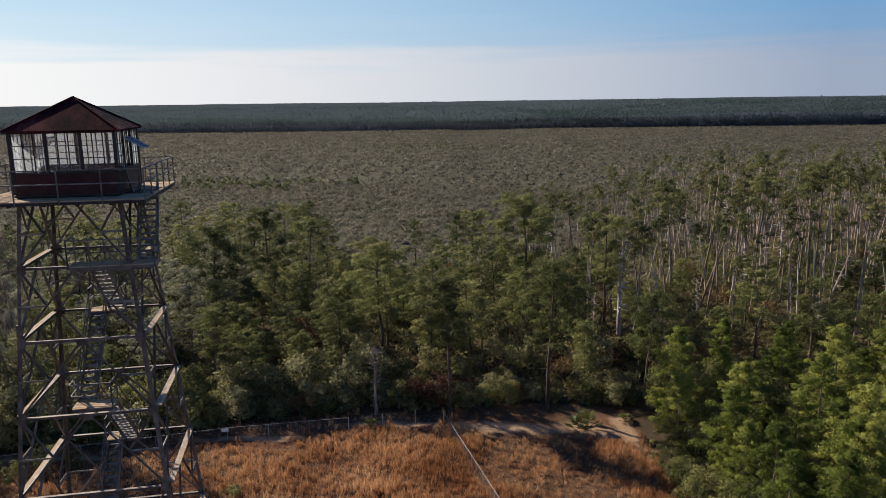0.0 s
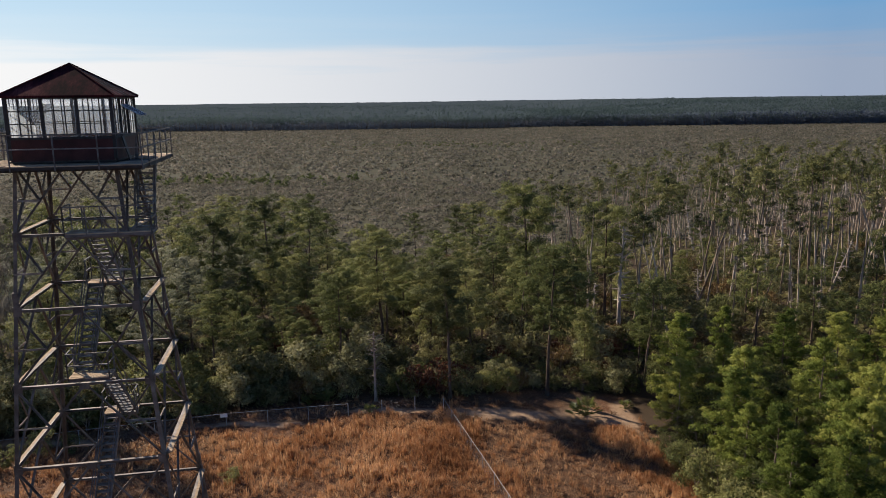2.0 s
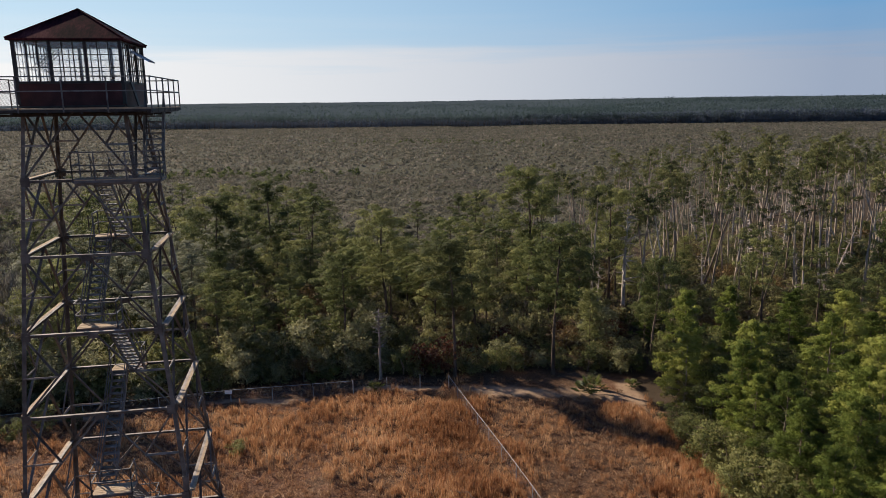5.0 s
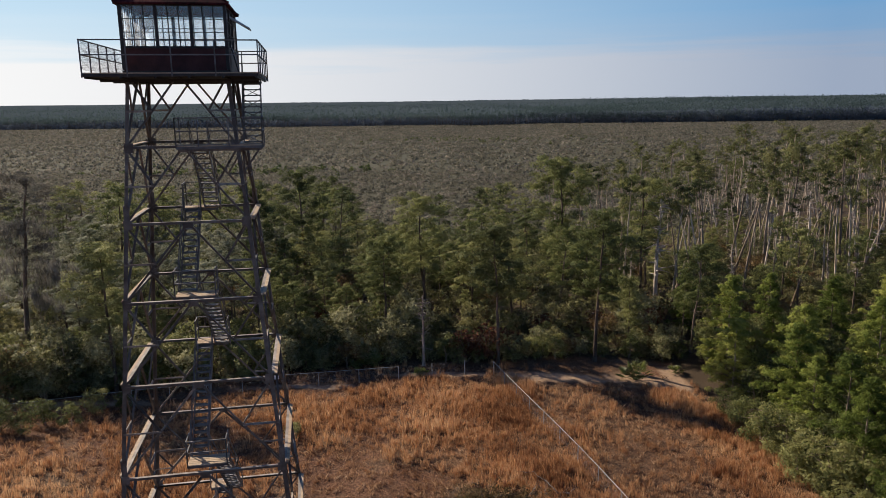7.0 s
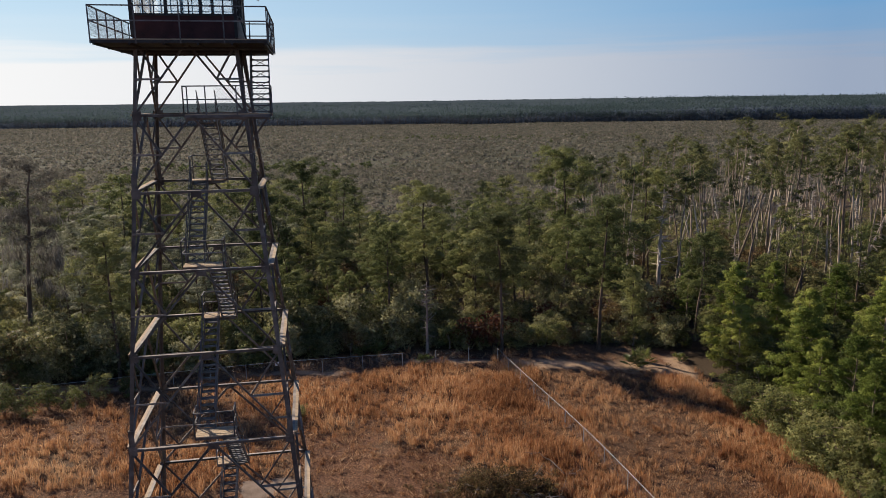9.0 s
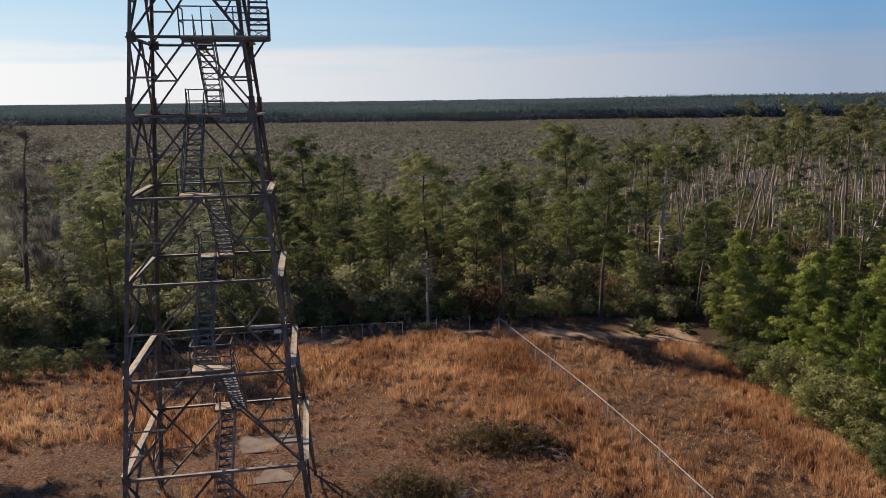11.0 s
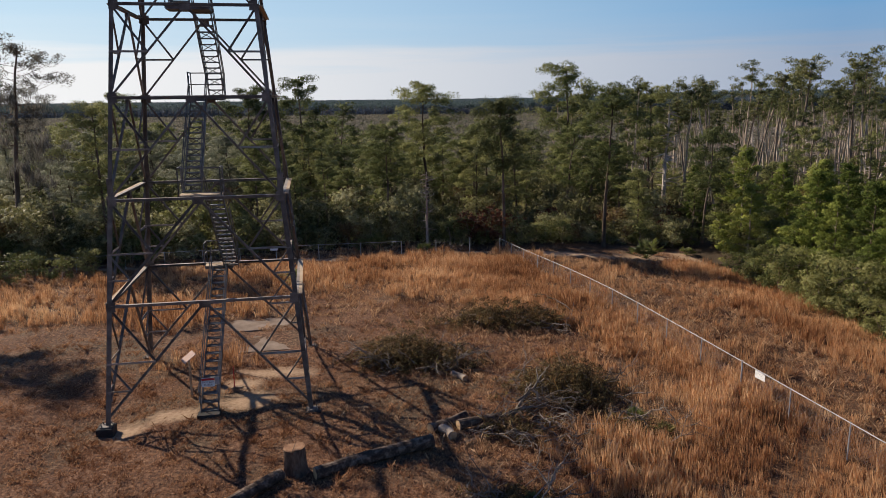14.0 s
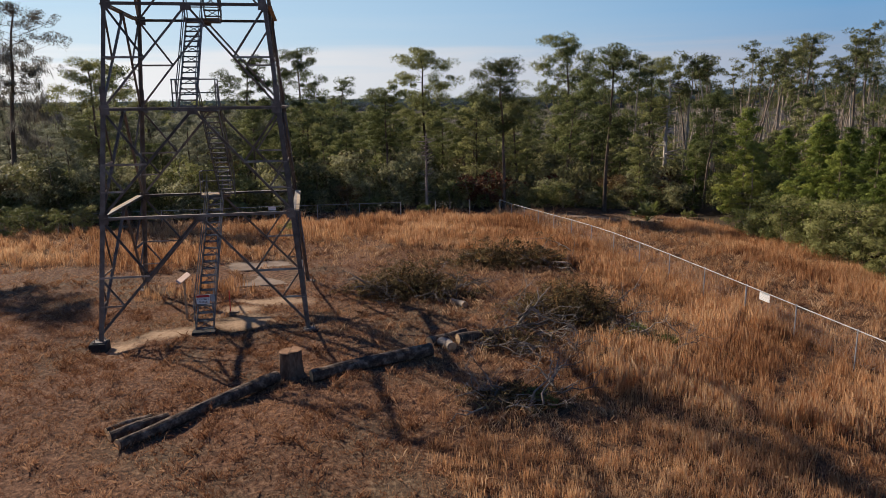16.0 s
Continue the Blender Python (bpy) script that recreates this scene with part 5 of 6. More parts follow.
for i, (x, y) in enumerate(stand):
    q = rng.uniform()
    k = bare[i % 4] if q < 0.84 else (snags[i % 2] if q < 0.95 else dense[i % 3])
    size = rng.uniform(0.72, 1.08) * (0.8 if y > 110 else 1.0 if x < 45 else 1.10 if x < 63 else 1.27) if k in bare else rng.uniform(0.5, 0.9)
    if y > 86 and k in bare:
        far_stand.append((k, x, y, size, rng.uniform(0, 6.28), rng.normal(0, 0.14)))
    else:
        tagged(put(k, x, y, size, lean=rng.normal(0, 8)), group=G_BARE)


def joined_stand(name, label, category, trees):
    """Far plants of one kind, joined; trees holds rows of pattern, x, y, size, turn and lean."""
    vs, fs, ms, qs, mats, o = [], [], [], [], [], 0
    for k, x, y, size, turn, lean in trees:
        m = np.array(Matrix.Translation((x, y, ground_z(x, y))) @ Matrix.Rotation(turn, 4, "Z") @ Matrix.Rotation(lean, 4, "Y") @ Matrix.Scale(size, 4))
        for ob in k.children:
            me = ob.data
            if me.materials[0] not in mats:
                mats.append(me.materials[0])
            v = np.empty(len(me.vertices) * 3, np.float32)
            me.vertices.foreach_get("co", v)
            f = np.empty(len(me.loops), np.int32)
            me.loops.foreach_get("vertex_index", f)
            q = np.empty(len(me.vertices) * 3, np.float32)
            me.vertices.foreach_get("normal", q)
            q = NORMALS.get(me.name, q.reshape(-1, 3)) @ m[:3, :3].T / size
            v, f = v.reshape(-1, 3) @ m[:3, :3].T + m[:3, 3], f.reshape(-1, 3)
            vs.append(v), fs.append(f + o), qs.append(q), ms.append(np.full(len(f), mats.index(me.materials[0]), np.int32))
            o += len(v)
    me = arrays_mesh(name, np.concatenate(vs), np.concatenate(fs), mats[0], normals=np.concatenate(qs))
    for mat in mats[1:]:
        me.materials.append(mat)
    slots = np.concatenate(ms)
    if len(slots) == len(me.polygons):
        me.polygons.foreach_set("material_index", slots)
    tagged(new(name, me), label, category, "", "stuff")


joined_stand("bare_pine_stand", "thin stand of tall bare-stemmed pines out on the plain", "pine stand", far_stand)
mixed_wood = scatter(14, (30, 110), (44, 80), 3.0, lambda x, y: in_view(x, y) and not snag_view(x, y) and y < 60 + 0.5 * (x - 20))
for i, (x, y) in enumerate(mixed_wood):
    tagged(put(dense[i % 3] if i % 3 else slash[i % 4], x, y, rng.uniform(0.40, 0.75)), group=G_BELT)

# scrub oaks along the edge and under the pines
front_row = scatter(78, (-54, 34), (20, 41), 1.3, lambda x, y: in_view(x, y, 2) and forest_edge(x) + 0.5 < y < forest_edge(x) + 4.0)
for i, (x, y) in enumerate(front_row):
    tagged(put(any_oak(i), x, y, rng.uniform(0.55, 0.95) if y < forest_edge(x) + 1.6 and x < 8 else rng.uniform(0.8, 1.3) if x < 8 else rng.uniform(0.40, 0.66)), group=G_OAK)
under = scatter(190, (-60, 38), (28, 92), 1.9, lambda x, y: in_view(x, y, 2) and y > forest_edge(x) + 2 and rng.uniform() < 1.3 - (y - 40) / 55)
far_oaks = []
for i, (x, y) in enumerate(under):
    if y > 52:
        far_oaks.append((any_oak(i), x, y, rng.uniform(0.6, 1.25), rng.uniform(0, 6.28), 0.0))
    else:
        tagged(put(any_oak(i), x, y, rng.uniform(0.6, 1.25) * (0.7 if 12 < x < 31 and y < 43 else 1.0)), group=G_OAK)
edge_oaks = scatter(70, (31.5, 46), (-4, 40), 1.6, lambda x, y: x > (32.4 if 12 < y < 24 else 33.6) + 0.05 * max(0, 12 - y) + 0.25 * max(0, y - 27))
for i, (x, y) in enumerate(edge_oaks):
    tagged(put(edge_oak[i % 2] if i % 4 else olives[i % 2], x, y, rng.uniform(0.5, 1.0)), group=G_OAK)
for i, (x, y) in enumerate(scatter(120, (30, 120), (38, 110), 2.2, lambda x, y: in_view(x, y) and y < 70 + 0.5 * (x - 20))):
    far_oaks.append((any_oak(i), x, y, rng.uniform(0.5, 1.0), rng.uniform(0, 6.28), 0.0))
joined_stand("scrub_oak_thicket", "far thicket of olive and grey-green scrub oaks under pines", "thicket", far_oaks)
for x, y, s in ((14.2, 35.0, 1.3), (12.4, 34.6, 1.2), (16.3, 37.0, 1.0), (20.6, 42.0, 1.0), (33.2, 46.0, 1.1), (-3.0, 46.0, 1.0), (31.5, 40.0, 0.9), (2.0, 41.0, 0.7), (27.0, 46.0, 0.9), (37.5, 52.0, 0.8), (-8.0, 44.0, 0.8)):
    put(russet, x, y, s)

# tall moss-hung pine at the edge of the wood
mossy = pine("mossy_pine", 141, 17.6, 0.60, 3.5, 32, 6, 85, 0.095, MOSSY_NEEDLE, BARK, "tall leaning pine hung with grey moss", 0.09, False, 40, 0.26, droop=0.12, clump=0.46, squash=0.8)
mr = np.random.default_rng(5)
knots = np.stack([mr.normal(2.0, 1.7, 40), mr.normal(0, 1.3, 40), mr.uniform(6.5, 14.5, 40)], 1)
knots[:8] = np.stack([mr.uniform(1.2, 3.6, 8), mr.normal(0, 0.6, 8), mr.uniform(8.3, 10.2, 8)], 1)
mc = np.repeat(knots, 9, 0) + mr.normal(0, 0.30, (360, 3))
v, f = sprays(mr, mc, np.tile([[0.06, 0, -1.0]], (360, 1)), 14, 0.70, 0.045, 0.26)
moss_ob = new("hanging_moss", arrays_mesh("hanging_moss", v, f, MOSS))
moss_ob.parent = mossy
tagged(moss_ob, "grey hanging moss strands")
mossy.matrix_basis = pose(-27.9, 33.0, ground_z(-27.9, 33.0), 0, 0, 8)
# a pine out to the side, whose shade falls across the clearing
put(domed, -19.9, 9.3, 0.74)
put(fine_slash[0], -17.5, 27.6, 0.88)
put(oaks[0], -0.4, 17.7, 0.34)
for i, (x, y, k) in enumerate(((33.3, 21.5, 0.50), (33.9, 18.6, 0.55), (33.4, 16.0, 0.42), (34.0, 13.2, 0.55), (33.6, 10.6, 0.48), (34.2, 8.0, 0.55), (33.7, 5.4, 0.5), (34.3, 2.6, 0.55), (33.9, -0.2, 0.5), (34.6, -3.0, 0.55))):
    tagged(put(edge_oak[i % 2], x, y, k), group=G_OAK)
for i, (x, y, k) in enumerate(((36.2, 17.2, 0.62), (36.6, 11.6, 0.66), (36.0, 6.4, 0.58), (37.4, 3.0, 0.66), (37.0, 14.4, 0.7))):
    tagged(put(young[i % 3], x, y, k), group=G_YOUNG)
for i, (x, y, k) in enumerate(((-20.8, 19.2, 0.42), (-19.9, 20.8, 0.55), (-17.9, 20.6, 0.45), (-17.2, 23.0, 0.5), (-22.5, 19.5, 0.6), (-15.2, 23.6, 0.4))):
    tagged(put(oaks[i % 3], x, y, k), group=G_OAK)
retire(domed, tan_oak, *grey_oaks, *greyish, *slash, *fine_slash, *fine_bare, *dense, *young, *bare, *snags, *oaks, *olives, *edge_oak, russet)


# palmettos
def palmetto(seed, label, mat=PALM, fronds=16, size=1.0):
    r = np.random.default_rng(seed)
    t = thing("palmetto", label, "palmetto", (0, 0, -500))
    vs, fs, o = [], [], 0
    for i in range(fronds):
        an, el = r.uniform(0, 6.28), r.uniform(0.35, 1.35)
        d = np.array([math.cos(an) * math.cos(el), math.sin(an) * math.cos(el), math.sin(el)])
        hub = d * size * r.uniform(0.5, 0.8)
        s = np.cross(d, [0, 0, 1.0])
        s /= np.linalg.norm(s)
        u = np.cross(s, d)
        pv, pf = tube(np.stack([[0, 0, 0], hub]), [0.02, 0.012], 4)
        vs.append(pv), fs.append(pf + o)
        o += len(pv)
        for k in np.linspace(-1.35, 1.35, 13):
            e = d * math.cos(k) + s * math.sin(k)
            ln = size * 0.62 * (1 - 0.25 * abs(k) / 1.35)
            w = u * 0.02 + np.cross(e, u) * 0.022
            tip = hub + e * ln - np.array([0, 0, 0.12 * ln])
            vs.append(np.stack([hub, hub + e * ln * 0.5 + w, tip, hub + e * ln * 0.5 - w]))
            fs.append(np.array([[0, 1, 2], [0, 2, 3]]) + o)
            o += 4
    ob = new("fronds", arrays_mesh("fronds", np.concatenate(vs), np.concatenate(fs), mat))
    ob.parent = t
    return t


palm = palmetto(3, "green saw palmetto with fan-shaped fronds at the edge of the sand", fronds=20)
pale = palmetto(4, "yellow-green palmetto fronds low on the ground", fronds=18)
for x, y, s in ((27.7, 31.6, 1.7), (3.8, 33.6, 1.4), (2.3, 33.0, 1.0), (8.2, 30.6, 0.8), (-18.5, 28.0, 1.0), (-12.0, 29.5, 0.9), (31.9, 33.5, 0.8), (34.0, 22.5, 0.8), (34.2, 9.0, 0.8), (34.6, 3.0, 0.9), (33.6, 14.5, 0.6)):
    tagged(put(palm if x > 20 else pale, x, y, s), group="palmettos along the wood's edge")
for x, y, s in ((12.5, -10.5, 0.42), (12.9, -10.9, 0.35), (17.2, -4.4, 0.5), (18.0, -5.6, 0.4)):
    put(pale, x, y, s)
retire(palm, pale)


# brush heaps and dead branches
def branch(r, p, d, ln, rad, out, depth=0):
    s = np.linspace(0, 1, 6)
    pts = p + np.outer(s, d * ln) + np.cumsum(r.normal(0, 0.05 * ln, (6, 3)), 0) * (s > 0)[:, None]
    out.append(tube(pts, np.linspace(rad, rad * 0.35, 6), 5))
    if depth < 2:
        for k in range(r.integers(2, 5)):
            q = pts[r.integers(2, 6)]
            e = d + r.normal(0, 0.55, 3)
            branch(r, q, e / np.linalg.norm(e), ln * r.uniform(0.35, 0.6), rad * 0.5, out, depth + 1)


def brush_heap(seed, x, y, rx, ry, h, limbs, label, leaves=900, leaf=BRUSH):
    r = np.random.default_rng(seed)
    t = thing("brush_heap", label, "brush heap", on_ground(x, y))
    wood = []
    for i in range(limbs):
        an = r.uniform(0, 6.28)
        p = np.array([r.uniform(-0.8, 0.8) * rx, r.uniform(-0.8, 0.8) * ry, r.uniform(0.05, h * 0.5)])
        d = np.array([math.cos(an), math.sin(an), r.uniform(-0.05, 0.5)])
        branch(r, p, d / np.linalg.norm(d), r.uniform(0.6, 1.7), r.uniform(0.015, 0.045), wood)
    v, f = joined(wood)
    v[:, 2] = np.maximum(v[:, 2], 0.0)
    ob = new("branch_tangle", arrays_mesh("branch_tangle", v, f, DEAD_WOOD, True))
    ob.parent = t
    tagged(ob, "tangled bare grey branches", kind="stuff")
    c = np.stack([r.normal(0, 0.40, leaves) * rx, r.normal(0, 0.40, leaves) * ry, np.zeros(leaves)], 1)
    c[:, 2] = np.abs(r.normal(0, 0.6, leaves)) * h * np.exp(-(c[:, 0] / rx) ** 2 - (c[:, 1] / ry) ** 2)
    v, f, q = pads(r, c, r.uniform(0.12, 0.36, leaves), 46, 0.075, 0.6, 0.3, 0.5)
    v[:, 2] = np.maximum(v[:, 2], 0.0)
    ob = new("dead_foliage", arrays_mesh("dead_foliage", v, f, leaf, normals=q))
    ob.parent = t
    k = leaves // 7
    c = np.stack([r.normal(0, 0.36, k) * rx, r.normal(0, 0.36, k) * ry, np.zeros(k)], 1)
    c[:, 2] = 0.05 + r.uniform(0.1, 0.8, k) * h * np.exp(-(c[:, 0] / rx) ** 2 - (c[:, 1] / ry) ** 2)
    out = np.stack([c[:, 0] / rx, c[:, 1] / ry, np.full(k, 0.25)], 1) + r.normal(0, 0.5, (k, 3))
    v, f = sprays(r, c, out, 12, 0.42, 0.03, 0.6)
    v[:, 2] = np.maximum(v[:, 2], 0.0)
    ob = new("dry_fronds", arrays_mesh("dry_fronds", v, f, FROND))
    ob.parent = t
    tagged(ob, "rusty and yellow-green drying fronds", kind="stuff")
    return t


brush_heap(201, 8.3, 2.0, 3.3, 1.9, 1.15, 54, "heap of cut pine brush with browning needles", 480, BRUSH)
brush_heap(202, 13.4, 7.8, 4.6, 1.7, 1.15, 30, "low heap of dark browning brush in tall grass", 500, BRUSH)
brush_heap(203, 14.8, -1.9, 2.6, 2.2, 1.15, 60, "heap of dead branches and dry fronds", 520, BRUSH)
brush_heap(204, 11.9, -10.4, 1.7, 1.1, 0.42, 24, "scattered low brush with a few green fronds", 60, BRUSH)
brush_heap(205, 16.6, -5.6, 2.8, 1.5, 0.5, 28, "scattered broken branches in dead grass", 50, BRUSH)
brush_heap(206, 12.6, -5.4, 1.9, 1.4, 0.45, 32, "tangle of broken sticks beside the cut logs", 45, BRUSH)
r = np.random.default_rng(9)
limb = thing("fallen_limb", "long forked silvery dead limb reaching up out of the brush", "dead limb", on_ground(11.8, -4.9))
wood = []
for p, d, ln, rad in (((0, -0.1, 0.1), (0.66, 0.70, 0.24), 2.3, 0.13), ((0.2, 0.1, 0.1), (0.70, 0.66, 0.22), 2.4, 0.075), ((0.5, 0.5, 0.35), (0.85, 0.35, 0.10), 1.8, 0.05), ((0.9, 1.0, 0.6), (0.5, 0.6, 0.30), 1.0, 0.05),
                      ((-0.6, -0.6, 0.12), (0.9, -0.5, 0.04), 1.8, 0.05), ((2.2, -1.2, 0.15), (0.9, 0.3, 0.05), 1.6, 0.045)):
    d = np.array(d)
    branch(r, np.array(p), d / np.linalg.norm(d), ln, rad, wood)
v, f = joined(wood)
v[:, 2] = np.maximum(v[:, 2], 0.0)
ob = new("limb_wood", arrays_mesh("limb_wood", v, f, DEAD_WOOD, True))
ob.parent = limb
stick = thing("fallen_stick", "bare curved stick lying on mown grass", "stick", on_ground(-2.6, -14.6, 0.05))
v, f = tube([(-0.5, -0.25, 0), (-0.1, -0.1, 0.02), (0.2, 0.0, 0.03), (0.35, 0.35, 0.02)], [0.035, 0.03, 0.028, 0.02], 6)
ob = new("stick_wood", arrays_mesh("stick_wood", v, f, DEAD_WOOD, True))
ob.parent = stick


# ---------------------------------------------------------------- grass
def blades(r, px, py, per, height, width, lean, radius):
    n = len(px)
    bx, by = np.repeat(px, per) + r.normal(0, radius, n * per), np.repeat(py, per) + r.normal(0, radius, n * per)
    h = np.repeat(height, per) * r.uniform(0.45, 1.1, n * per)
    an = r.uniform(0, 6.283, n * per)
    ln = np.abs(r.normal(0, lean, n * per)) * h
    bz = terrain(bx, by)
    dx, dy = np.cos(an), np.sin(an)
    w = width * r.uniform(0.6, 1.4, n * per)
    tw = r.uniform(0, 6.283, n * per)
    sx, sy = np.cos(tw) * w, np.sin(tw) * w
    base = np.stack([bx, by, bz - 0.03], 1)
    side = np.stack([sx, sy, np.zeros_like(sx)], 1)
    midp = base + np.stack([dx * ln * 0.35, dy * ln * 0.35, h * 0.62], 1)
    tip = base + np.stack([dx * ln, dy * ln, h], 1)
    v = np.stack([base, midp + side * 2, tip], 1).reshape(-1, 3)
    return v, np.arange(n * per * 3).reshape(-1, 3)


gr = np.random.default_rng(21)


def field_points(n):
    y = gr.uniform(-24, 33.5, n)
    x = gr.uniform(-44, 36, n)
    ok = (np.abs(x - 11) < 0.66 * (y + 31) + 2) & (in_wood(x, y) < 0.5) & (sand_cover(x, y) < 0.45)
    tw = radians(TURN)
    lx, ly = x * math.cos(tw) + y * math.sin(tw), -x * math.sin(tw) + y * math.cos(tw)
    ok &= ~((np.abs(lx - 1.95) < 1.65) & (np.abs(ly - 5.03) < 1.3)) & ~((np.abs(lx - 1.15) < 1.9) & (np.abs(ly - 8.43) < 0.95))
    return x[ok], y[ok]


x, y = field_points(150000)
clump = 0.5 + 0.5 * np.sin(x * 0.55 + 1.7 * np.sin(y * 0.31)) * np.sin(y * 0.62 + 1.1 * np.sin(x * 0.43))
keep = gr.uniform(0, 1, len(x)) < tall_cover(x, y) * (0.16 + 0.6 * clump)
x, y, clump = x[keep], y[keep], clump[keep]
v, f = blades(gr, x, y, 38, gr.uniform(0.30, 0.95, len(x)) * (0.62 + 0.45 * clump) * np.where(y + 0.6 * (x - 14) < -9.5, 0.55, 1.0), 0.0033, 0.12, 0.11)
tagged(new("tall_grass", arrays_mesh("tall_grass", v, f, TALL_GRASS)), "tall tawny orange dead broomsedge in upright clumps", "grass", "", "stuff")

# knee-high straw and low rounded tussocks
x, y = field_points(70000)
keep = gr.uniform(0, 1, len(x)) < 0.55 * mid_cover(x, y)
x, y = x[keep], y[keep]
v, f = blades(gr, x, y, 22, gr.uniform(0.12, 0.40, len(x)) * np.where(y + 0.6 * (x - 14) < -9, 0.75, 1.0), 0.0028, 0.5, 0.13)
tagged(new("straw", arrays_mesh("straw", v, f, STRAW)), "knee-high tangled dead straw", "grass", "", "stuff")
x, y = field_points(15000)
keep = gr.uniform(0, 1, len(x)) < 0.30 * smooth(0.5, 0.2, tall_cover(x, y))
x, y = x[keep], y[keep]
v, f = blades(gr, x, y, 40, gr.uniform(0.12, 0.28, len(x)), 0.004, 0.45, 0.10)
tagged(new("tussocks", arrays_mesh("tussocks", v, f, SHORT_GRASS)), "low reddish-brown grass tussocks", "grass", "", "stuff")

x, y = field_points(190000)
keep = gr.uniform(0, 1, len(x)) < (0.9 - 0.55 * tall_cover(x, y)) * np.where(y < 6, 1.0, 0.6)
x, y = x[keep], y[keep]
v, f = blades(gr, x, y, 3, gr.uniform(0.05, 0.16, len(x)), 0.008, 1.0, 0.14)
tagged(new("short_grass", arrays_mesh("short_grass", v, f, SHORT_GRASS)), "short matted reddish-brown dead grass", "grass", "", "stuff")
# fine fuzz of the mown turf round the logs and the tower
x, y = gr.uniform(-9, 15, 34000), gr.uniform(-19, 3, 34000)
tuft = 0.5 + 0.5 * np.sin(x * 2.1 + 1.5 * np.sin(y * 1.3)) * np.sin(y * 2.4 + 1.2 * np.sin(x * 1.7))
ok = (sand_cover(x, y) < 0.4) & (tall_cover(x, y) < 0.7) & (gr.uniform(0, 1, len(x)) < 0.35 + 0.65 * tuft)
x, y, tuft = x[ok], y[ok], tuft[ok]
v, f = blades(gr, x, y, 7, gr.uniform(0.05, 0.12, len(x)) * (0.8 + 0.7 * tuft), 0.004, 0.6, 0.06)
tagged(new("turf", arrays_mesh("turf", v, f, SHORT_GRASS)), "fine fuzz of short reddish dead turf", "grass", "", "stuff")


# small tussocks standing up out of the mown turf round the tower and the logs
n = 620
x, y = gr.uniform(-16, 12, n), gr.uniform(-19, 6, n)
ok = (sand_cover(x, y) < 0.55) & (gr.uniform(0, 1, n) < 0.25 + 0.75 * np.maximum(blob(x, y, 0.5, -3.5, 6.0, 4.5), blob(x, y, 6.5, -11.5, 5.0, 4.0)))
x, y = x[ok], y[ok]
v, f = blades(gr, x, y, 46, gr.uniform(0.10, 0.30, len(x)), 0.007, 0.7, 0.13)
tagged(new("tussocks", arrays_mesh("tussocks", v, f, TUSSOCK)), "small reddish-brown tussocks in the mown turf", "grass", "", "stuff")


# ---------------------------------------------------------------- open scrub and far woods
def tufts(r, x, y, z, size, bits, tall=0.6, leaf=0.30):
    n = len(x)
    c = np.repeat(np.stack([x, y, z], 1), bits, 0)
    s = np.repeat(size, bits)[:, None]
    d = r.normal(0, 1, (n * bits, 3))
    d /= np.linalg.norm(d, axis=1, keepdims=True)
    d[:, 2] = np.abs(d[:, 2])
    c = c + d * s * np.array([[0.5, 0.5, tall]]) * r.uniform(0.5, 1.0, (n * bits, 1))
    a, b = r.normal(0, 1, (2, n * bits, 3))
    a, b = (q / np.linalg.norm(q, axis=1, keepdims=True) for q in (a, b))
    return np.stack([c + a * s * leaf, c + b * s * leaf, c - (a + b) * s * leaf * 0.67], 1).reshape(-1, 3), np.arange(n * bits * 3).reshape(-1, 3)


sr = np.random.default_rng(31)


def plain_points(n, y0, y1):
    y = np.sqrt(y0 ** 2 + (y1 ** 2 - y0 ** 2) * sr.uniform(0, 1, n))
    x = 12 + sr.uniform(-1, 1, n) * (0.64 * (y + 32) + 8)
    ok = sr.uniform(0, 1, n) < plain_cover(x, y)
    return x[ok], y[ok]


x, y = plain_points(17000, 40, 230)
v, f, q = pads(sr, np.stack([x, y, terrain(x, y) + 0.15], 1), sr.uniform(0.4, 1.15, len(x)), 16, 0.26, 0.75, 0.6, 0.25)
tagged(new("scrub", arrays_mesh("scrub", v, f, SCRUB, normals=q)), "low olive and brown heath scrub on the open plain", "scrub", "", "stuff")
x, y = plain_points(38000, 230, 728)
v, f, q = pads(sr, np.stack([x, y, terrain(x, y) + 0.2], 1), sr.uniform(0.6, 1.5, len(x)), 8, 0.5, 0.7, 0.7, 0.2)
tagged(new("scrub", arrays_mesh("scrub", v, f, SCRUB, normals=q)), "distant grey-brown heath scrub on the open plain", "scrub", "", "stuff")
x = np.concatenate([sr.normal(-62, 24, 120), sr.normal(28, 40, 90)])
y = np.concatenate([sr.normal(228, 9, 120), sr.normal(440, 16, 90)])
v, f = tufts(sr, x, y, terrain(x, y), sr.uniform(1.2, 2.6, len(x)), 14, 0.8)
tagged(new("green_scrub", arrays_mesh("green_scrub", v, f, GREEN_SCRUB)), "patches of brighter green young growth on the plain", "scrub", "", "stuff")


# low undergrowth under the pines
y = 30 + 90 * sr.uniform(0, 1, 15000)
x = 12 + sr.uniform(-1, 1, len(y)) * (0.64 * (y + 32) + 4)
ok = (in_wood(x, y) > 0.6) & (y > forest_edge(x) + 0.6) & (plain_cover(x, y) < 0.7) & ((x < 33) | (y > 42))
x, y = x[ok], y[ok]
v, f = tufts(sr, x, y, terrain(x, y), sr.uniform(0.5, 1.7, len(x)), 14, 0.75, 0.18)
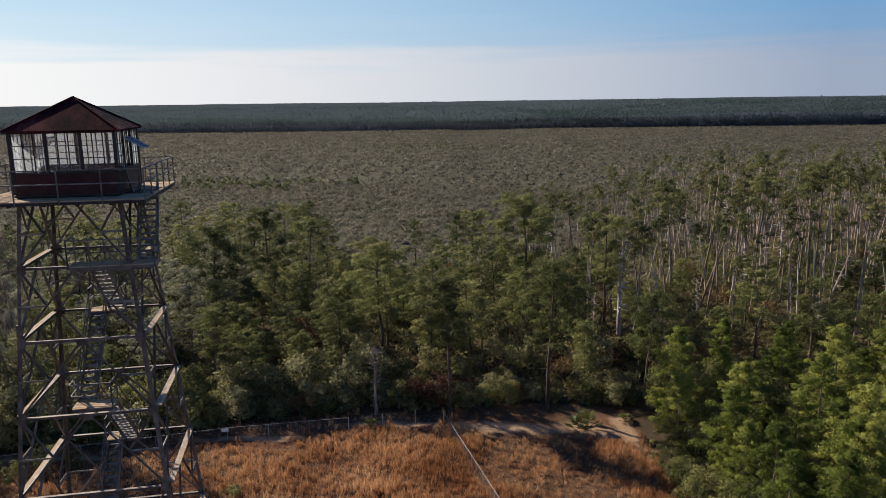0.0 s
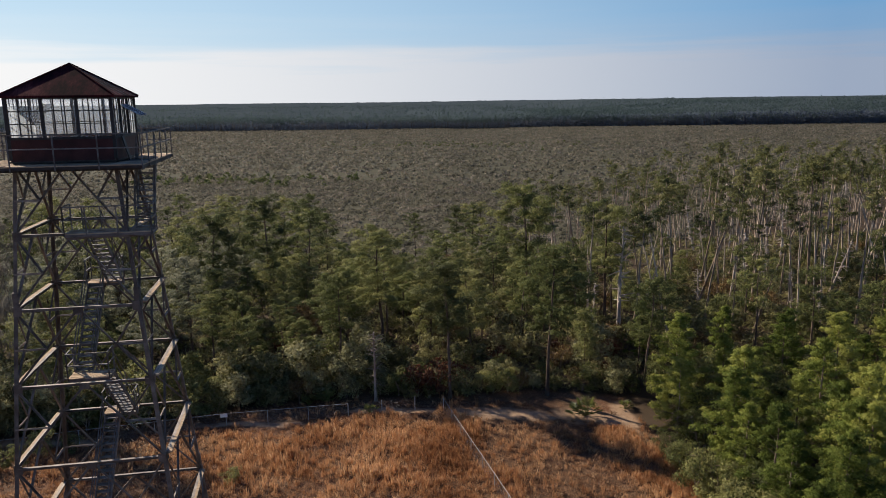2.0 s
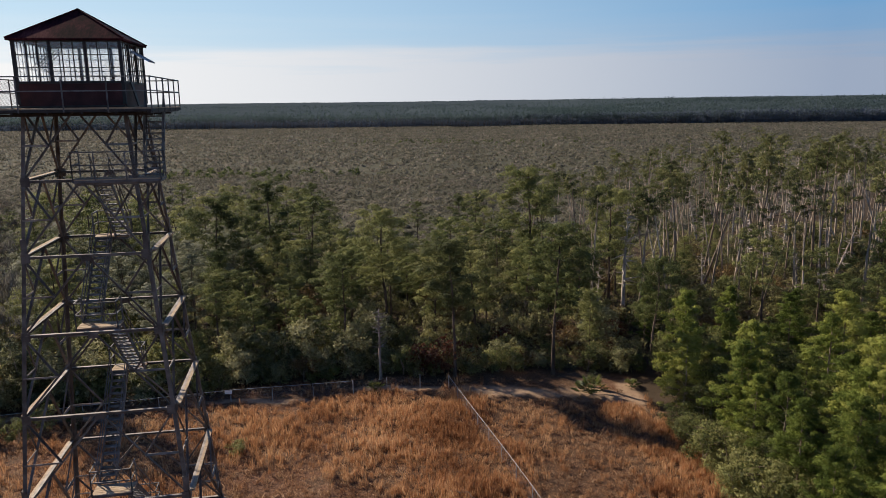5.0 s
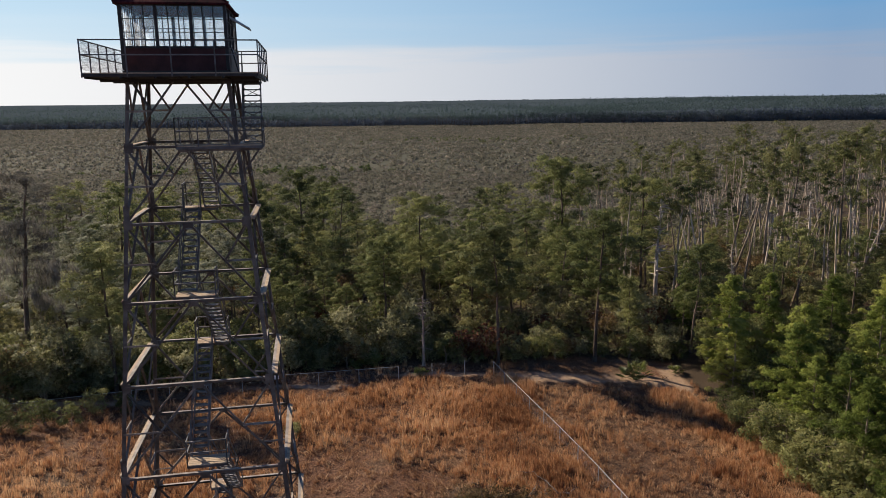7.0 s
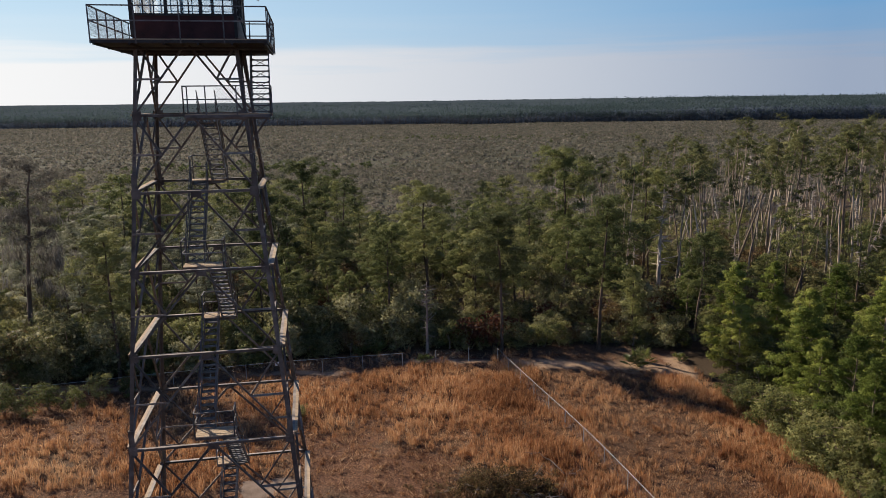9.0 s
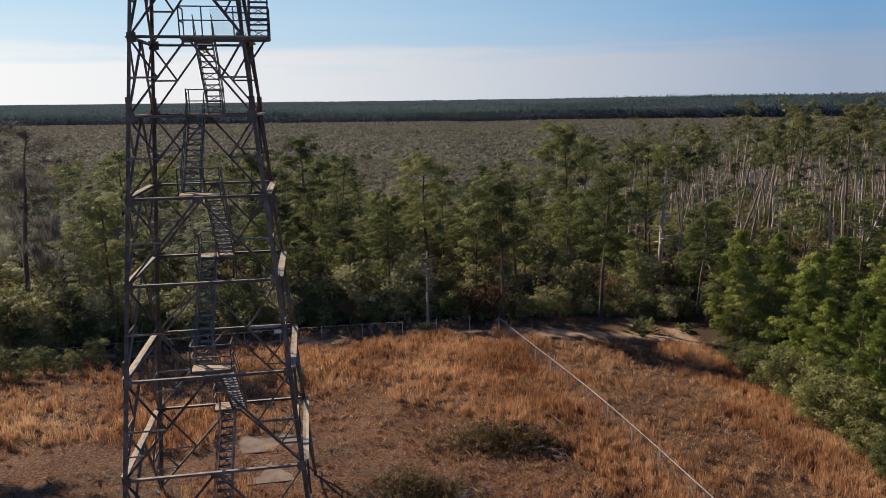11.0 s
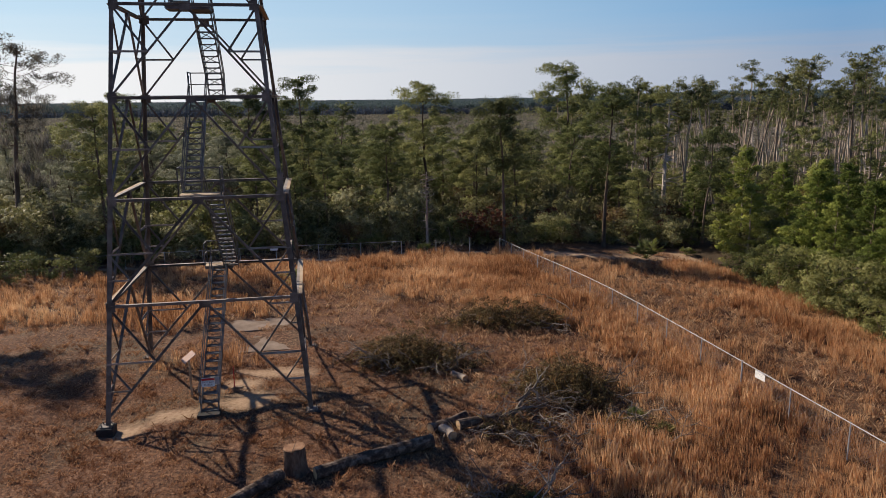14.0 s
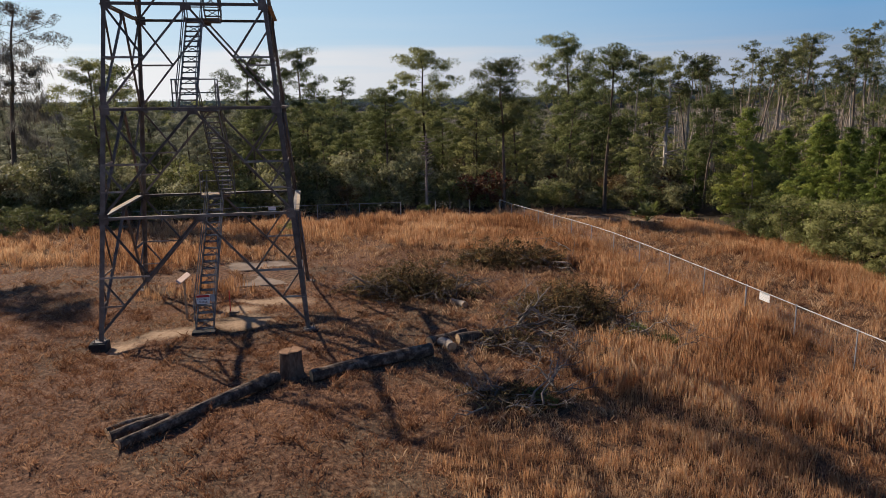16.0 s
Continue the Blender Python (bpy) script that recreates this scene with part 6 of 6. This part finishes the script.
tagged(new("undergrowth", arrays_mesh("undergrowth", v, f, OLIVE_LEAF)), "low olive and brown undergrowth beneath the pines", "undergrowth", "", "stuff")


def far_edge(x):
    return 726 + 10 * np.sin(x * 0.011) + 0.02 * x


n = 19000
y = 728 + 1900 * sr.uniform(0, 1, n) ** 2.3
x = 12 + sr.uniform(-1, 1, n) * (0.64 * (y + 32) + 30)
y = np.maximum(y, far_edge(x))
h = sr.uniform(8.5, 13.0, n) + 5.0 * sr.uniform(0, 1, n) ** 4
z = terrain(x, y)
v, f = tufts(sr, x, y, z + h * 0.56, h * 0.21 * (1 + 0.0005 * (y - 728)), 8, 1.8, 0.30)
far = [(v, f)]
n = 9000
x, y = sr.uniform(150, 1000, n), sr.uniform(840, 1330, n)
h = sr.uniform(10.0, 16.0, n) + 5.0 * sr.uniform(0, 1, n) ** 4
far.append(tufts(sr, x, y, terrain(x, y) + h * 0.45, h * 0.22, 10, 1.9, 0.34))
n = 2600
x = sr.uniform(-560, 620, n)
y = far_edge(x) + sr.uniform(-2, 34, n)
h = sr.uniform(12.5, 16.0, n) + 7.5 * smooth(20, 330, x)
far.append(tufts(sr, x, y, terrain(x, y) + h * 0.62, h * 0.17, 12, 2.3, 0.17))
v, f = joined(far)
tagged(new("far_pine_wood", arrays_mesh("far_pine_wood", v, f, HAZED_PINE)), "far pine forest across the plain, distance haze in its colour", "forest", "", "stuff")
# tufts added to draw the shaded band under the far trees
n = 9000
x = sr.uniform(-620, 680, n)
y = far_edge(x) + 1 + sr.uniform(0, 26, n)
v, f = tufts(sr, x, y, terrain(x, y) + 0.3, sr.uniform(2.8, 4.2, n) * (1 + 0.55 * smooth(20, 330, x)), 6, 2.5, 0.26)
tagged(new("far_understory", arrays_mesh("far_understory", v, f, FAR_SHADE_HAZE)), "tufts along the far forest's edge, shade and haze in their colour", "forest", "", "stuff")
n = 2600
x = sr.uniform(-600, 660, n)
y = far_edge(x) + sr.uniform(0, 30, n)
z = terrain(x, y)
h, w = sr.uniform(8, 12, n), 0.22
a, b = np.stack([x - w, y, z], 1), np.stack([x + w, y, z], 1)
c, d = np.stack([x, y + w, z], 1), np.stack([x + sr.normal(0, 0.5, n), y, z + h], 1)
k = np.arange(n)[:, None] * 4
tagged(new("far_trunks", arrays_mesh("far_trunks", np.stack([a, b, c, d], 1).reshape(-1, 3), np.concatenate([k + np.array([[0, 1, 3]]), k + np.array([[1, 2, 3]]), k + np.array([[2, 0, 3]])]), FAR_TRUNK)), "grey trunks along the edge of the far forest", "forest", "", "stuff")
# closed canopy of the woods beyond, out to the horizon
xs = np.concatenate([-np.geomspace(5200, 40, 70), np.geomspace(40, 5200, 70)])
ys = np.geomspace(745, 4850, 110)
gx, gy = np.meshgrid(xs, ys, indexing="ij")
gz = terrain(gx, gy) + 9.5 + sr.normal(0, 0.9, gx.shape) + 1.5 * np.sin(gx * 0.004) * np.sin(gy * 0.003)
gz[:, 0] = terrain(gx[:, 0], gy[:, 0]) - 1
i, j = np.meshgrid(np.arange(len(xs) - 1), np.arange(len(ys) - 1), indexing="ij")
a = (i * len(ys) + j).ravel()
me = arrays_mesh("far_canopy", np.stack([gx, gy, gz], -1).reshape(-1, 3), np.stack([a, a + len(ys), a + len(ys) + 1, a + 1], -1), HAZED_CANOPY)
tagged(new("far_canopy", me), "unbroken pine forest canopy out to the horizon, haze in its colour", "forest", "", "stuff")
